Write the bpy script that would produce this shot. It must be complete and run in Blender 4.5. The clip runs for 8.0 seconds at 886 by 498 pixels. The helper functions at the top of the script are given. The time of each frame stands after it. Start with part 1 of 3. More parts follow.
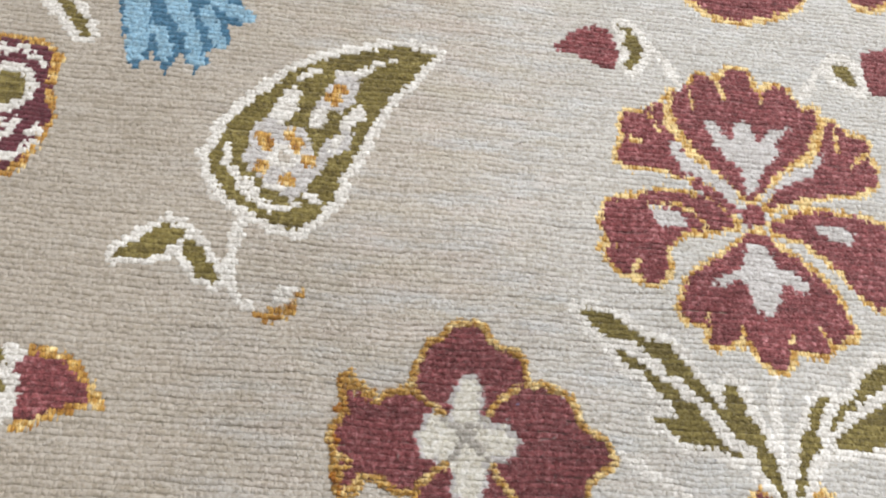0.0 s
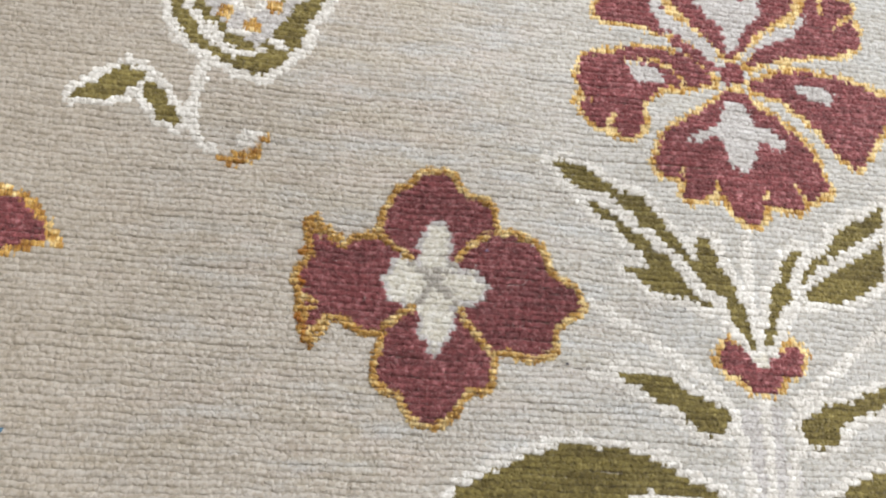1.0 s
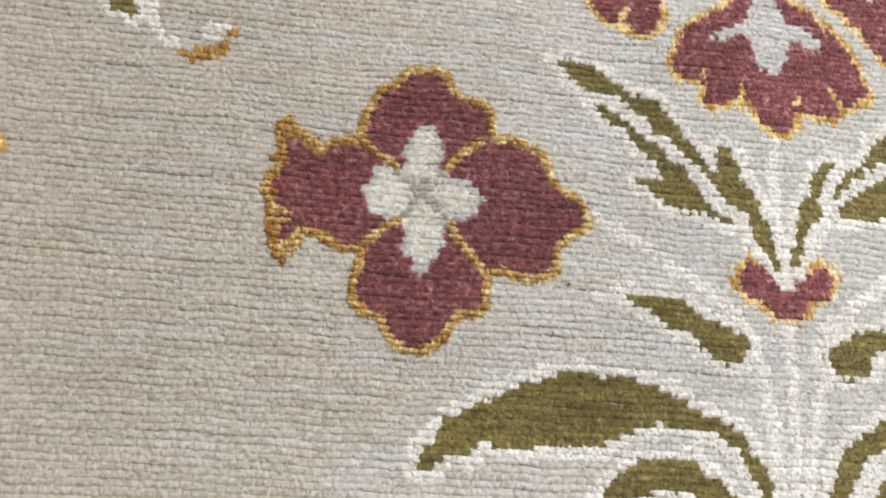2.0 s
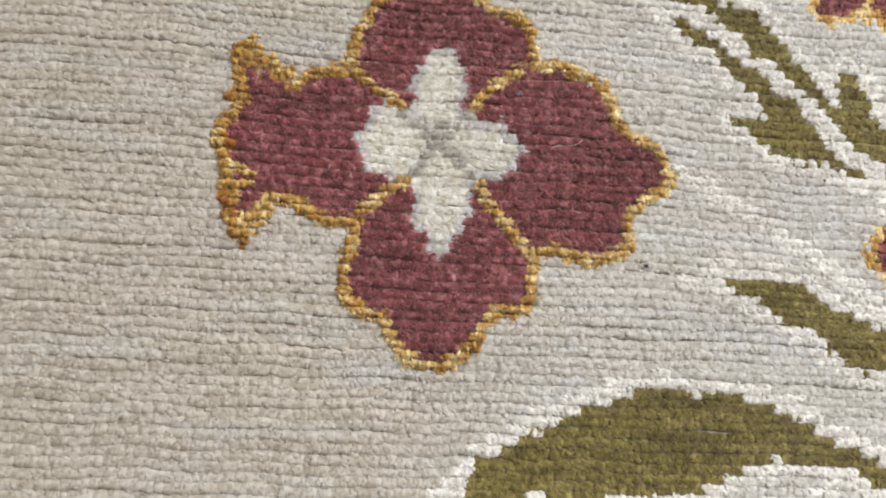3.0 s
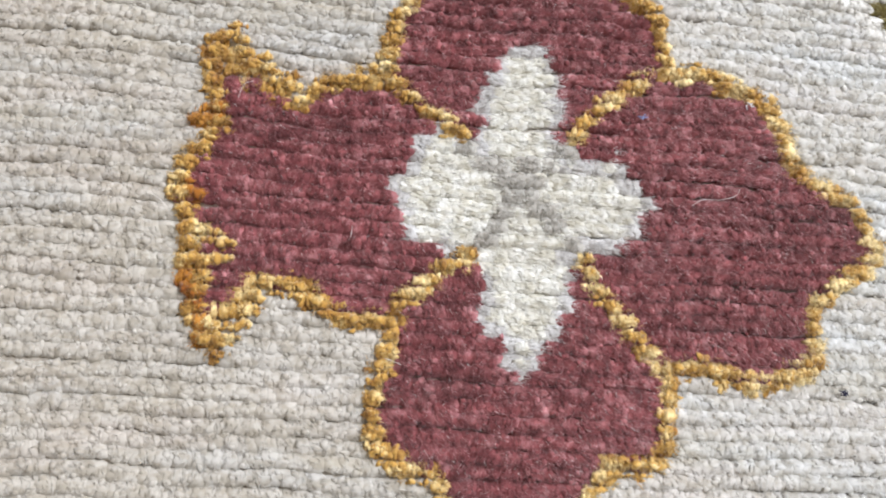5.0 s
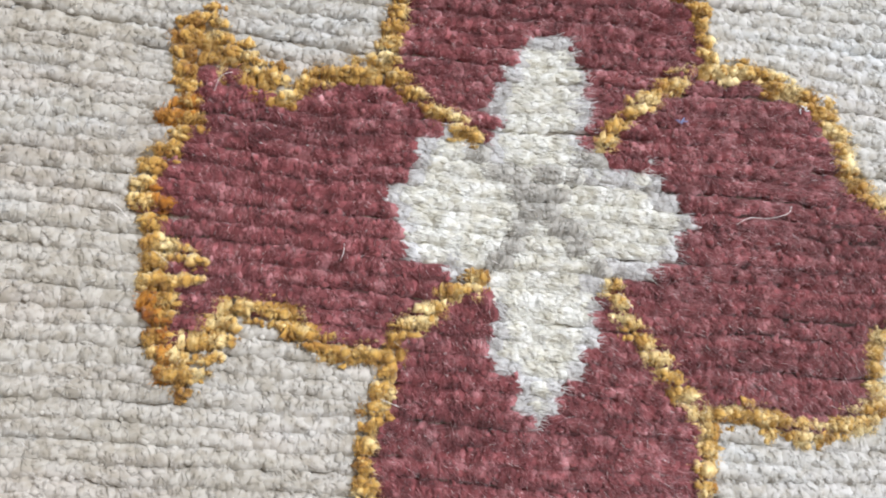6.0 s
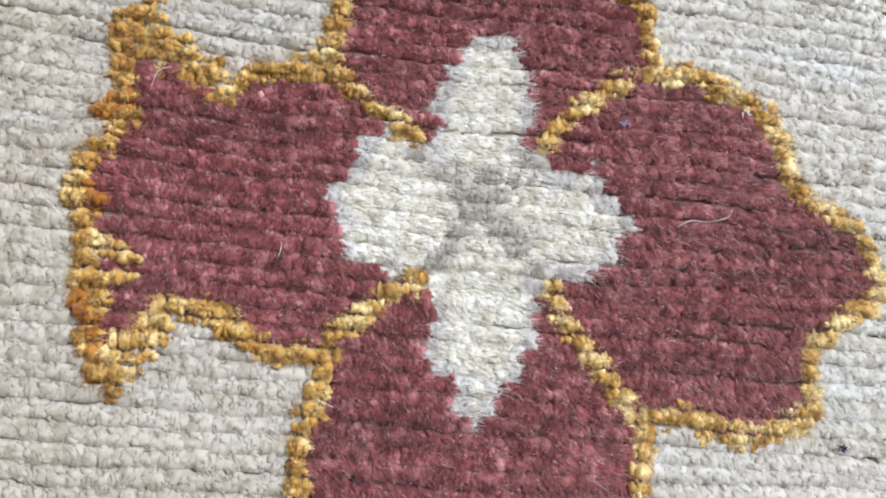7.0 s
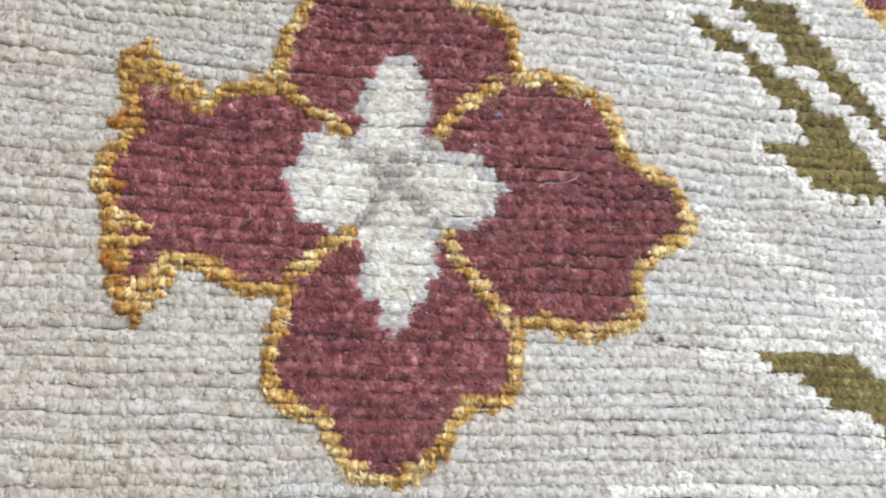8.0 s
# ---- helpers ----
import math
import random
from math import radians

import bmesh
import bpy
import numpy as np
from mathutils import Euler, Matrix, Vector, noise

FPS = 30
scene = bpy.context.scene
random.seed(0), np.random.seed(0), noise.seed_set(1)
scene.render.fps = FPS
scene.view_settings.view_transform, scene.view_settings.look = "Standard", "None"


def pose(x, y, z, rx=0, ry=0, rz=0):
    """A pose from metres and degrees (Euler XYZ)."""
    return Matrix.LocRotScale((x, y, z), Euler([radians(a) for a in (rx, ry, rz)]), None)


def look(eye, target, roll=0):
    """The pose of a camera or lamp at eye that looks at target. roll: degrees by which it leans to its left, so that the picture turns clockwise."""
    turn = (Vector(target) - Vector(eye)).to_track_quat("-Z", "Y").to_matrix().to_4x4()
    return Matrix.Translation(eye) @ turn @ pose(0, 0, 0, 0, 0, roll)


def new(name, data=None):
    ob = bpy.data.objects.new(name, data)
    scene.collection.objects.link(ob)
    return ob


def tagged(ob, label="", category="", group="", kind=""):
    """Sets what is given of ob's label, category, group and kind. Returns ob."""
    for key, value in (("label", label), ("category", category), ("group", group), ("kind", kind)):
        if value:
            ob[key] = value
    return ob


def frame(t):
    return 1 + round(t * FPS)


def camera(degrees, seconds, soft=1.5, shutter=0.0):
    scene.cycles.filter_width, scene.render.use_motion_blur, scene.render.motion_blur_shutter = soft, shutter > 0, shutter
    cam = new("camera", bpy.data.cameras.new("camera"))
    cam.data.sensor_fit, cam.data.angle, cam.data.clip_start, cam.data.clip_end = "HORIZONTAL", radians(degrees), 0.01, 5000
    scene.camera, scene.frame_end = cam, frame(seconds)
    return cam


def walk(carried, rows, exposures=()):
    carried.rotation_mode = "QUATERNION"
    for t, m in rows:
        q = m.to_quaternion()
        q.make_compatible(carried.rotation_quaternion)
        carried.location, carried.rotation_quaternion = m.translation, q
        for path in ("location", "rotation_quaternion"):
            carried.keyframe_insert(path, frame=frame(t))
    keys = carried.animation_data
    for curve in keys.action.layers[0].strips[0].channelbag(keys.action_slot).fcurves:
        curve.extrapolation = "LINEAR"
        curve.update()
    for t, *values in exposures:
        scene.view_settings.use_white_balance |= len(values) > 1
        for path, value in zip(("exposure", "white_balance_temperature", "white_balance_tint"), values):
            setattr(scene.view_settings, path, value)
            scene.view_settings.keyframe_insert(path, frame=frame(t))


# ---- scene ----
cam = camera(56.09, 8.0, soft=2.0, shutter=0.2)
# seconds, eye (m) and turn (degrees)
PATH = [
    (0, -0.05227, -0.07557, 0.37083, 23.819, -6.608, 1.801),
    (0.3, -0.05413, -0.08499, 0.36340, 23.669, -7.317, 2.880),
    (0.5, -0.05199, -0.09487, 0.35645, 22.119, -7.864, 2.489),
    (1, -0.04029, -0.11459, 0.34693, 20.064, -7.706, 1.919),
    (1.5, -0.03422, -0.12309, 0.33249, 17.984, -7.818, 1.940),
    (1.7, -0.02992, -0.12181, 0.32447, 17.238, -7.374, 2.411),
    (2.8, -0.02146, -0.08842, 0.24139, 13.468, -6.453, 1.850),
    (3, -0.02347, -0.08726, 0.21962, 13.842, -6.761, 1.453),
    (3.5, -0.01681, -0.07030, 0.18375, 12.339, -7.531, 0.435),
    (4, -0.01602, -0.06018, 0.15872, 12.202, -7.186, -0.203),
    (4.5, -0.02286, -0.05247, 0.14962, 12.247, -6.259, 0.987),
    (4.7, -0.02744, -0.04916, 0.14686, 12.402, -5.968, 1.713),
    (5.8, -0.02950, -0.03486, 0.12989, 11.283, -6.474, 3.067),
    (6, -0.02869, -0.03426, 0.12451, 11.125, -6.511, 3.278),
    (6.5, -0.02547, -0.03474, 0.12185, 11.233, -7.103, 3.626),
    (7, -0.02242, -0.03305, 0.12475, 10.755, -8.000, 3.660),
    (7.5, -0.02180, -0.04032, 0.14570, 10.851, -8.178, 2.566),
    (7.8, -0.01911, -0.04574, 0.16151, 10.080, -8.541, 1.243),
    (8, -0.01594, -0.05232, 0.17379, 11.643, -8.638, 0.584),
]
EXPOSURES = [(0.0, -0.13, 6500, 11), (1.0, -0.11, 6530, 10.5), (1.5, -0.12, 6550, 10), (3.0, -0.15, 6650, 10), (3.5, 0.04, 6600, 11), (4.5, 0.13, 6330, 11), (6.5, 0.09, 6130, 9.8), (8.0, 0.10, 6140, 9.4)]
walk(cam, [(t, pose(px, py, pz, rx, ry, rz)) for t, px, py, pz, rx, ry, rz in PATH], EXPOSURES)

# ---- light: a closed showroom with two ceiling panels, assumed and out of view ----
world = bpy.data.worlds.new("world")
scene.world = world
world.use_nodes = True
world.node_tree.nodes["Background"].inputs[0].default_value = (0.8, 0.9, 1.0, 1)
world.node_tree.nodes["Background"].inputs[1].default_value = 0.02


def ceiling_lamp(name, x, y, w, h, watts, colour):
    data = bpy.data.lights.new(name, "AREA")
    data.shape, data.size, data.size_y, data.energy, data.color = "RECTANGLE", w, h, watts, colour
    ob = new(name, data)
    ob.matrix_world = look((x, y, 2.24), (x * 0.3, y * 0.3, 0))
    return ob


ceiling_lamp("ceiling_lamp", 1.25, 0.95, 0.9, 0.45, 152, (0.94, 0.97, 1.0))
# weak warm lamp added for the warmer left side, no such source known
ceiling_lamp("ceiling_lamp", -1.5, -0.3, 0.9, 0.45, 14, (1.0, 0.93, 0.84))


# ---- materials ----
def mix(nt, a, b, fac, kind="MIX"):
    n = nt.nodes.new("ShaderNodeMix")
    n.data_type, n.blend_type = "RGBA", kind
    for slot, v in ((0, fac), (6, a), (7, b)):
        if isinstance(v, bpy.types.NodeSocket):
            nt.links.new(v, n.inputs[slot])
        else:
            n.inputs[slot].default_value = v if slot == 0 else (*v, 1)
    return n.outputs[2]


def noise_tex(nt, scale, stretch=(1, 1, 1), detail=2.0):
    co = nt.nodes.new("ShaderNodeTexCoord")
    mp = nt.nodes.new("ShaderNodeMapping")
    mp.inputs["Scale"].default_value = stretch
    tx = nt.nodes.new("ShaderNodeTexNoise")
    tx.inputs["Scale"].default_value, tx.inputs["Detail"].default_value = scale, detail
    nt.links.new(co.outputs["Object"], mp.inputs[0])
    nt.links.new(mp.outputs[0], tx.inputs[0])
    return tx.outputs[0]


def ramp(nt, value, lo, hi, a=0.0, b=1.0):
    n = nt.nodes.new("ShaderNodeMapRange")
    for slot, v in enumerate((lo, hi, a, b), 1):
        n.inputs[slot].default_value = v
    nt.links.new(value, n.inputs[0])
    return n.outputs[0]


def yarn(name, low, mid, high, rough=0.85, sheen=0.25, tint=None, bump=0.3, fine=2600, clump=False, streak=0.7, groove_shade=(0.78, 0.76, 0.74), speck=(0.70, 0.68, 0.65), streaky=0.6):
    """Dyed yarn: every knot takes its own shade, rows run lighter and darker, fibres show as fine streaks."""
    m = bpy.data.materials.new(name)
    m.use_nodes = True
    nt = m.node_tree
    bsdf = nt.nodes["Principled BSDF"]
    geo = nt.nodes.new("ShaderNodeNewGeometry")
    cr = nt.nodes.new("ShaderNodeValToRGB")
    cr.color_ramp.elements[0].color, cr.color_ramp.elements[1].color = (*low, 1), (*high, 1)
    e = cr.color_ramp.elements.new(0.58)
    e.color = (*mid, 1)
    info = nt.nodes.new("ShaderNodeObjectInfo")
    add, fract = nt.nodes.new("ShaderNodeMath"), nt.nodes.new("ShaderNodeMath")
    fract.operation = "FRACT"
    nt.links.new(geo.outputs["Random Per Island"], add.inputs[0])
    nt.links.new(info.outputs["Random"], add.inputs[1])
    nt.links.new(add.outputs[0], fract.inputs[0])
    pick = fract.outputs[0]
    if not clump:
        # half of the shade is a fibre's own, half runs on over neighbouring knots
        soft = ramp(nt, noise_tex(nt, 430, (0.8, 1.0, 1.0), 3.0), 0.30, 0.70)
        blend = nt.nodes.new("ShaderNodeMix")
        blend.inputs[0].default_value = 0.58
        nt.links.new(pick, blend.inputs[2])
        nt.links.new(soft, blend.inputs[3])
        pick = blend.outputs[0]
    else:
        # shades run together over a few knots, browner towards -x and paler towards +x
        sep, co = nt.nodes.new("ShaderNodeSeparateXYZ"), nt.nodes.new("ShaderNodeTexCoord")
        nt.links.new(co.outputs["Object"], sep.inputs[0])
        x_shift = ramp(nt, sep.outputs[0], -0.07, 0.06, -0.20, 0.12)
        total = ramp(nt, noise_tex(nt, 230, (1, 1, 1), 3.0), 0.3, 0.7, 0.0, 1.0)
        for v, f in ((pick, 0.34), (x_shift, 1.0)):
            n = nt.nodes.new("ShaderNodeMath")
            n.operation = "MULTIPLY_ADD"
            nt.links.new(v, n.inputs[0])
            n.inputs[1].default_value = f
            nt.links.new(total, n.inputs[2])
            total = n.outputs[0]
        pick = ramp(nt, total, 0.02, 1.02)
    nt.links.new(pick, cr.inputs[0])
    col = cr.outputs[0]
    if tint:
        # slow changes of dye over hand-widths: cooler greys and warmer bands
        broad = noise_tex(nt, 7.0, (1, 2.2, 1), 3.0)
        col = mix(nt, col, tint[0], ramp(nt, broad, 0.36, 0.64, 0.0, 0.6))
        band = noise_tex(nt, 14, (1, 9, 1), 2.0)
        col = mix(nt, col, tint[1], ramp(nt, band, 0.48, 0.74, 0.0, 0.5))
        for scale, tone, most in ((19, (0.425, 0.388, 0.312), 0.6), (23, (0.49, 0.51, 0.533), 0.65), (31, (0.525, 0.46, 0.425), 0.45)):
            patch = noise_tex(nt, scale, (1, 4.5, 1), 3.0)
            col = mix(nt, col, tone, ramp(nt, patch, 0.50, 0.66, 0.0, most))
        # light falloff and dye shift painted along x: warmer, darker left, cooler right
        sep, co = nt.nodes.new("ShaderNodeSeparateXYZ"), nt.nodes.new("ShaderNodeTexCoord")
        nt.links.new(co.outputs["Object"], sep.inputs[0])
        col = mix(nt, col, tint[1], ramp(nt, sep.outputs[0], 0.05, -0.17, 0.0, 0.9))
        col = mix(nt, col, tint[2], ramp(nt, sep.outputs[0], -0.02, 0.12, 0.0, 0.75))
    # streaks along the rows: uneven dye plus groove shade put into the colour
    row = noise_tex(nt, 26, (1, 12, 1), 2.0)
    col = mix(nt, col, groove_shade, ramp(nt, row, 0.40, 0.72, 0.0, streak), "MULTIPLY")
    grain = noise_tex(nt, 620, (0.8, 1.0, 1.0), 1.0)
    col = mix(nt, col, speck, ramp(nt, grain, 0.42, 0.64, 0.0, 0.75), "MULTIPLY")
    fib = noise_tex(nt, fine, (1.0, 0.35, 1.0), 2.0)
    col = mix(nt, col, (0.72, 0.70, 0.68), ramp(nt, fib, 0.42, 0.66, 0.0, streaky), "MULTIPLY")
    nt.links.new(col, bsdf.inputs["Base Color"])
    bsdf.inputs["Roughness"].default_value = rough
    bsdf.inputs["Sheen Weight"].default_value = sheen
    bsdf.inputs["Sheen Roughness"].default_value = 0.5
    bsdf.inputs["Specular IOR Level"].default_value = 0.25
    bp = nt.nodes.new("ShaderNodeBump")
    bp.inputs["Strength"].default_value, bp.inputs["Distance"].default_value = bump, 0.0004
    nt.links.new(fib, bp.inputs["Height"])
    nt.links.new(bp.outputs[0], bsdf.inputs["Normal"])
    return m


def plain(name, colour, rough=0.8, scale=30):
    m = bpy.data.materials.new(name)
    m.use_nodes = True
    nt = m.node_tree
    bsdf = nt.nodes["Principled BSDF"]
    dark = tuple(c * 0.82 for c in colour)
    nt.links.new(mix(nt, colour, dark, noise_tex(nt, scale, (1, 1, 1), 4)), bsdf.inputs["Base Color"])
    bsdf.inputs["Roughness"].default_value = rough
    return m


YARN = {
    # tint: random grey, then the painted falloff's dark left and cool right tones
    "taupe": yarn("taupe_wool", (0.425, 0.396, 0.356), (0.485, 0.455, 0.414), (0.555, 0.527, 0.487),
                  tint=((0.485, 0.465, 0.443), (0.372, 0.333, 0.282), (0.485, 0.482, 0.471)), speck=(0.70, 0.67, 0.605), streaky=0.12, bump=0.06, streak=0.5, groove_shade=(0.76, 0.745, 0.72)),
    "burgundy": yarn("burgundy_wool", (0.10, 0.021, 0.024), (0.275, 0.073, 0.078), (0.58, 0.27, 0.285), sheen=0.35, streak=0.9, groove_shade=(0.60, 0.58, 0.58)),
    "gold": yarn("gold_silk", (0.29, 0.12, 0.012), (0.55, 0.325, 0.072), (0.84, 0.67, 0.34), rough=0.55, sheen=0.3, fine=1800, clump=True, bump=0.6),
    "amber": yarn("amber_silk", (0.25, 0.075, 0.006), (0.43, 0.17, 0.014), (0.60, 0.30, 0.06), rough=0.75, sheen=0.2, fine=1800, clump=True, bump=0.6),
    "hair": yarn("pale_hair", (0.70, 0.64, 0.62), (0.80, 0.76, 0.74), (0.88, 0.86, 0.84), rough=0.35, streak=0.0, streaky=0.0),
    "rose": yarn("rose_hair", (0.34, 0.12, 0.125), (0.52, 0.26, 0.27), (0.88, 0.74, 0.73), rough=0.35, streak=0.0, streaky=0.0),
    "cream": yarn("cream_wool", (0.48, 0.455, 0.385), (0.67, 0.655, 0.61), (0.78, 0.77, 0.745), speck=(0.80, 0.765, 0.68), streaky=0.35, bump=0.2),
    "pale": yarn("pale_grey_wool", (0.46, 0.44, 0.43), (0.55, 0.535, 0.53), (0.64, 0.63, 0.63)),
    "stone": yarn("stone_grey_wool", (0.34, 0.32, 0.29), (0.425, 0.405, 0.37), (0.50, 0.48, 0.445)),
    "ivory": yarn("ivory_wool", (0.58, 0.56, 0.525), (0.695, 0.68, 0.65), (0.77, 0.76, 0.735)),
    "olive": yarn("olive_wool", (0.105, 0.08, 0.018), (0.205, 0.165, 0.048), (0.34, 0.285, 0.11), streak=0.9, groove_shade=(0.55, 0.52, 0.48)),
    "blue": yarn("light_blue_wool", (0.17, 0.33, 0.46), (0.255, 0.43, 0.56), (0.36, 0.54, 0.66)),
    "deep_blue": yarn("deep_blue_wool", (0.035, 0.115, 0.19), (0.06, 0.16, 0.26), (0.10, 0.23, 0.34)),
    "plum": yarn("plum_wool", (0.09, 0.022, 0.032), (0.13, 0.034, 0.046), (0.20, 0.06, 0.075)),
}
LINT = plain("navy_lint", (0.02, 0.02, 0.045), 0.9, 900)
LINT_WHITE = plain("white_lint", (0.8, 0.82, 0.86), 0.6, 900)
LINT_BLUE = plain("blue_lint", (0.22, 0.26, 0.45), 0.8, 900)
LINT_BROWN = plain("brown_lint", (0.09, 0.06, 0.05), 0.9, 900)
WALL, FLOOR, BACK = plain("wall_paint", (0.78, 0.77, 0.74)), plain("floor_boards", (0.30, 0.22, 0.15)), plain("cotton_backing", (0.36, 0.32, 0.27), 0.95, 400)


# ---- helpers for meshes ----
def box(name, lo, hi, material, parent=None, label="", bevel=0.0):
    bm = bmesh.new()
    bmesh.ops.create_cube(bm, size=1.0)
    for v in bm.verts:
        v.co = [lo[k] + (v.co[k] + 0.5) * (hi[k] - lo[k]) for k in range(3)]
    if bevel:
        bmesh.ops.bevel(bm, geom=bm.edges[:], offset=bevel, segments=2, affect="EDGES")
    me = bpy.data.meshes.new(name)
    bm.to_mesh(me)
    bm.free()
    me.materials.append(material)
    ob = new(name, me)
    if parent:
        ob.parent = parent
    return tagged(ob, label)


def tri_mesh(name, verts, tris, material, parent, label="", kind=""):
    """One mesh from arrays of corners (n, 3) and triangles (m, 3), shaded smooth."""
    me = bpy.data.meshes.new(name)
    me.vertices.add(len(verts))
    me.vertices.foreach_set("co", np.asarray(verts, np.float32).ravel())
    me.loops.add(3 * len(tris))
    me.loops.foreach_set("vertex_index", np.asarray(tris, np.int32).ravel())
    me.polygons.add(len(tris))
    me.polygons.foreach_set("loop_start", np.arange(0, 3 * len(tris), 3, dtype=np.int32))
    me.update(calc_edges=True)
    me.shade_smooth()
    me.materials.append(material)
    ob = new(name, me)
    ob.parent = parent
    return tagged(ob, label, kind=kind)


# ---- the room: an unseen plain shell, pale to bounce light ----
R, H = 2.6, 2.3
tagged(box("floor", (-R, -R, -0.12), (R, R, -0.012), FLOOR), "brown boarded showroom floor under the rug", "floor", kind="structure")
tagged(box("ceiling", (-R, -R, H), (R, R, H + 0.1), WALL), "plain white painted showroom ceiling", "ceiling", kind="structure")
for nm, lo, hi in (
    ("wall_north", (-R, R, -0.12), (R, R + 0.1, H)),
    ("wall_south", (-R, -R - 0.1, -0.12), (R, -R, H)),
    ("wall_east", (R, -R, -0.12), (R + 0.1, R, H)),
    ("wall_west", (-R - 0.1, -R, -0.12), (-R, R, H)),
):
    tagged(box(nm, lo, hi, WALL), "plain off-white painted showroom wall", "wall", kind="structure")

# ---- the rug ----
rug = tagged(new("rug"), "hand-knotted taupe wool rug with burgundy flowers and olive leaves", "rug")
rug.location = (0, 0, -0.012)
X0, X1, Y0, Y1 = -272.0, 282.0, -136.0, 302.0  # mm, the patterned field built knot by knot
box("backing", (-0.86, -0.66, 0), (0.86, 0.86, 0.0092), BACK, rug, "woven cotton backing", 0.003)

# Motifs in millimetres: part, label, yarn, way, width, points. Later ones lie over earlier ones.
# fill: the inside; rim: a band inside the edge; halo: a band outside the edge; line: a stroke; dot: a disc of that radius
M = []


def motif(name, label, yarn_name, way, width, points):
    M.append((name, label, yarn_name, way, width, np.array(points, float).reshape(-1, 2)))


WHITE = "cream wool edging"
CENTRE = [(0, 0)]

# leaves with pale edging round the carnation's stem
LEAVES = []
LEAVES.append([(52, 64.5), (60, 65.5), (69.5, 62.5), (76.5, 57.5), (84.5, 52.5), (96, 50), (102, 44), (108, 35.5), (115, 27.5), (119.5, 22), (117, 19), (113, 22.5), (107.5, 28), (102.5, 34.5), (95, 35.5), (92, 42.5), (84.5, 46.5), (77.5, 51.5), (68, 52), (62.5, 53.5), (58, 60)])
LEAVES.append([(117, 20.5), (120.5, 20), (124, 18.5), (126.5, 22.5), (123, 27.5), (128, 31.5), (131, 26), (132.5, 19), (136.5, 12.5), (140, 8.5), (138, -1), (144, -12), (140.5, -14.5), (136, -5.5), (134.5, 2.5), (127.5, 6), (122.5, 11), (119, 15)])
LEAVES.append([(69.5, 46.5), (76, 44.5), (84, 38), (90.5, 33), (97.5, 29), (101, 22.5), (109, 20), (114, 12), (117.5, 5.5), (123, 0.5), (127.5, -2), (124, -3.5), (117.5, 1), (108, 1.5), (100, 3.5), (95.5, 6.5), (93, 9), (86.5, 13), (94, 14), (98.5, 14), (96.5, 19), (95.5, 23.5), (89, 27), (84, 34.5), (76, 38), (73, 42)])
LEAVES.append([(121, 28), (128, 32.5), (130.5, 26), (131, 18), (136, 13), (138, 4), (143, 0.5), (145, -7), (146, -12), (147.5, -22), (144, -20), (140, -7.5), (135, -3), (133, 7.5), (127, 12), (120.5, 15.5), (123.5, 20)])
LEAVES.append([(169, 27), (174.5, 30), (171, 20.5), (167.5, 13), (167, 5), (162, -3), (158.5, -13.5), (153, -22), (152, -14), (157, -3.5), (156.5, 4.5), (161, 12.5)])
LEAVES.append([(222, 56), (212.5, 51), (201, 44), (193, 37.5), (188.5, 30), (179.5, 22.5), (173.5, 16.5), (174.5, 12.5), (182, 20), (190.5, 26), (199.5, 32.5), (211, 39), (220.5, 46)])
LEAVES.append([(219.5, 37.5), (210, 30.5), (198.5, 24), (189.5, 18), (178, 11.5), (173, 2), (183, 4), (196.5, 5), (207.5, 11.5), (217, 17.5)])
LEAVES.append([(81, -35.5), (90.5, -36), (100.5, -35.5), (106.5, -37.5), (109, -41), (117.5, -44.5), (124.5, -46), (130.5, -49), (133, -52.5), (130, -57.5), (126, -61), (119, -59.5), (113, -55), (107.5, -49.5), (99, -46.5), (93, -42), (85.5, -40)])
LEAVES.append([(164, -55.5), (172, -49), (177.5, -45), (188, -43.5), (201, -38.5), (212.5, -35), (211.5, -42.5), (200, -47), (189.5, -50), (184, -54), (181, -61.5), (171.5, -64), (166, -58.5)])
LEAVES.append([(1.5, -106.5), (2.5, -100.5), (8, -96), (12, -89), (18.5, -84.5), (27.5, -80.5), (37.5, -75.5), (46.5, -72), (59, -68), (73, -69), (85, -69.5), (94.5, -72.5), (103.5, -75.5), (110.5, -80.5), (121, -84.5), (128, -89.5), (131, -95), (136.5, -100), (138.5, -106.5), (139, -115), (134.5, -115.5), (133.5, -109), (129.5, -101.5), (126.5, -94), (119.5, -89), (108, -86), (94, -85), (80, -90), (70.5, -96), (54.5, -95.5), (36.5, -97.5), (25.5, -96), (21.5, -99.5), (12.5, -100), (8.5, -105.5), (3, -107.5)])
LEAVES.append([(68, -118), (75, -108.5), (84, -100.5), (96, -98), (107.5, -98.5), (112, -103.5), (119.5, -108), (127.5, -115.5), (113.5, -115), (104.5, -110.5), (93, -110), (84, -114.5), (79, -119)])
LEAVES.append([(205, -71.5), (196.5, -75.5), (186, -79.5), (175.5, -87), (169, -92), (164.5, -99), (159.5, -114.5), (167.5, -114), (171.5, -103), (177, -95), (187.5, -90), (195, -87.5), (203, -84.5)])
LEAVES.append([(183.5, -102.5), (193, -101), (201, -101.5), (199.5, -112.5), (174.5, -116)])
motif("stem", "broad pale wool stem", "pale", "fill", 0, [(142, -47), (156, -46), (156, -70), (164.5, -74), (160.5, -88), (154.5, -99.5), (152, -114.5), (141.5, -117), (140.5, -98), (136, -78), (134, -57)])
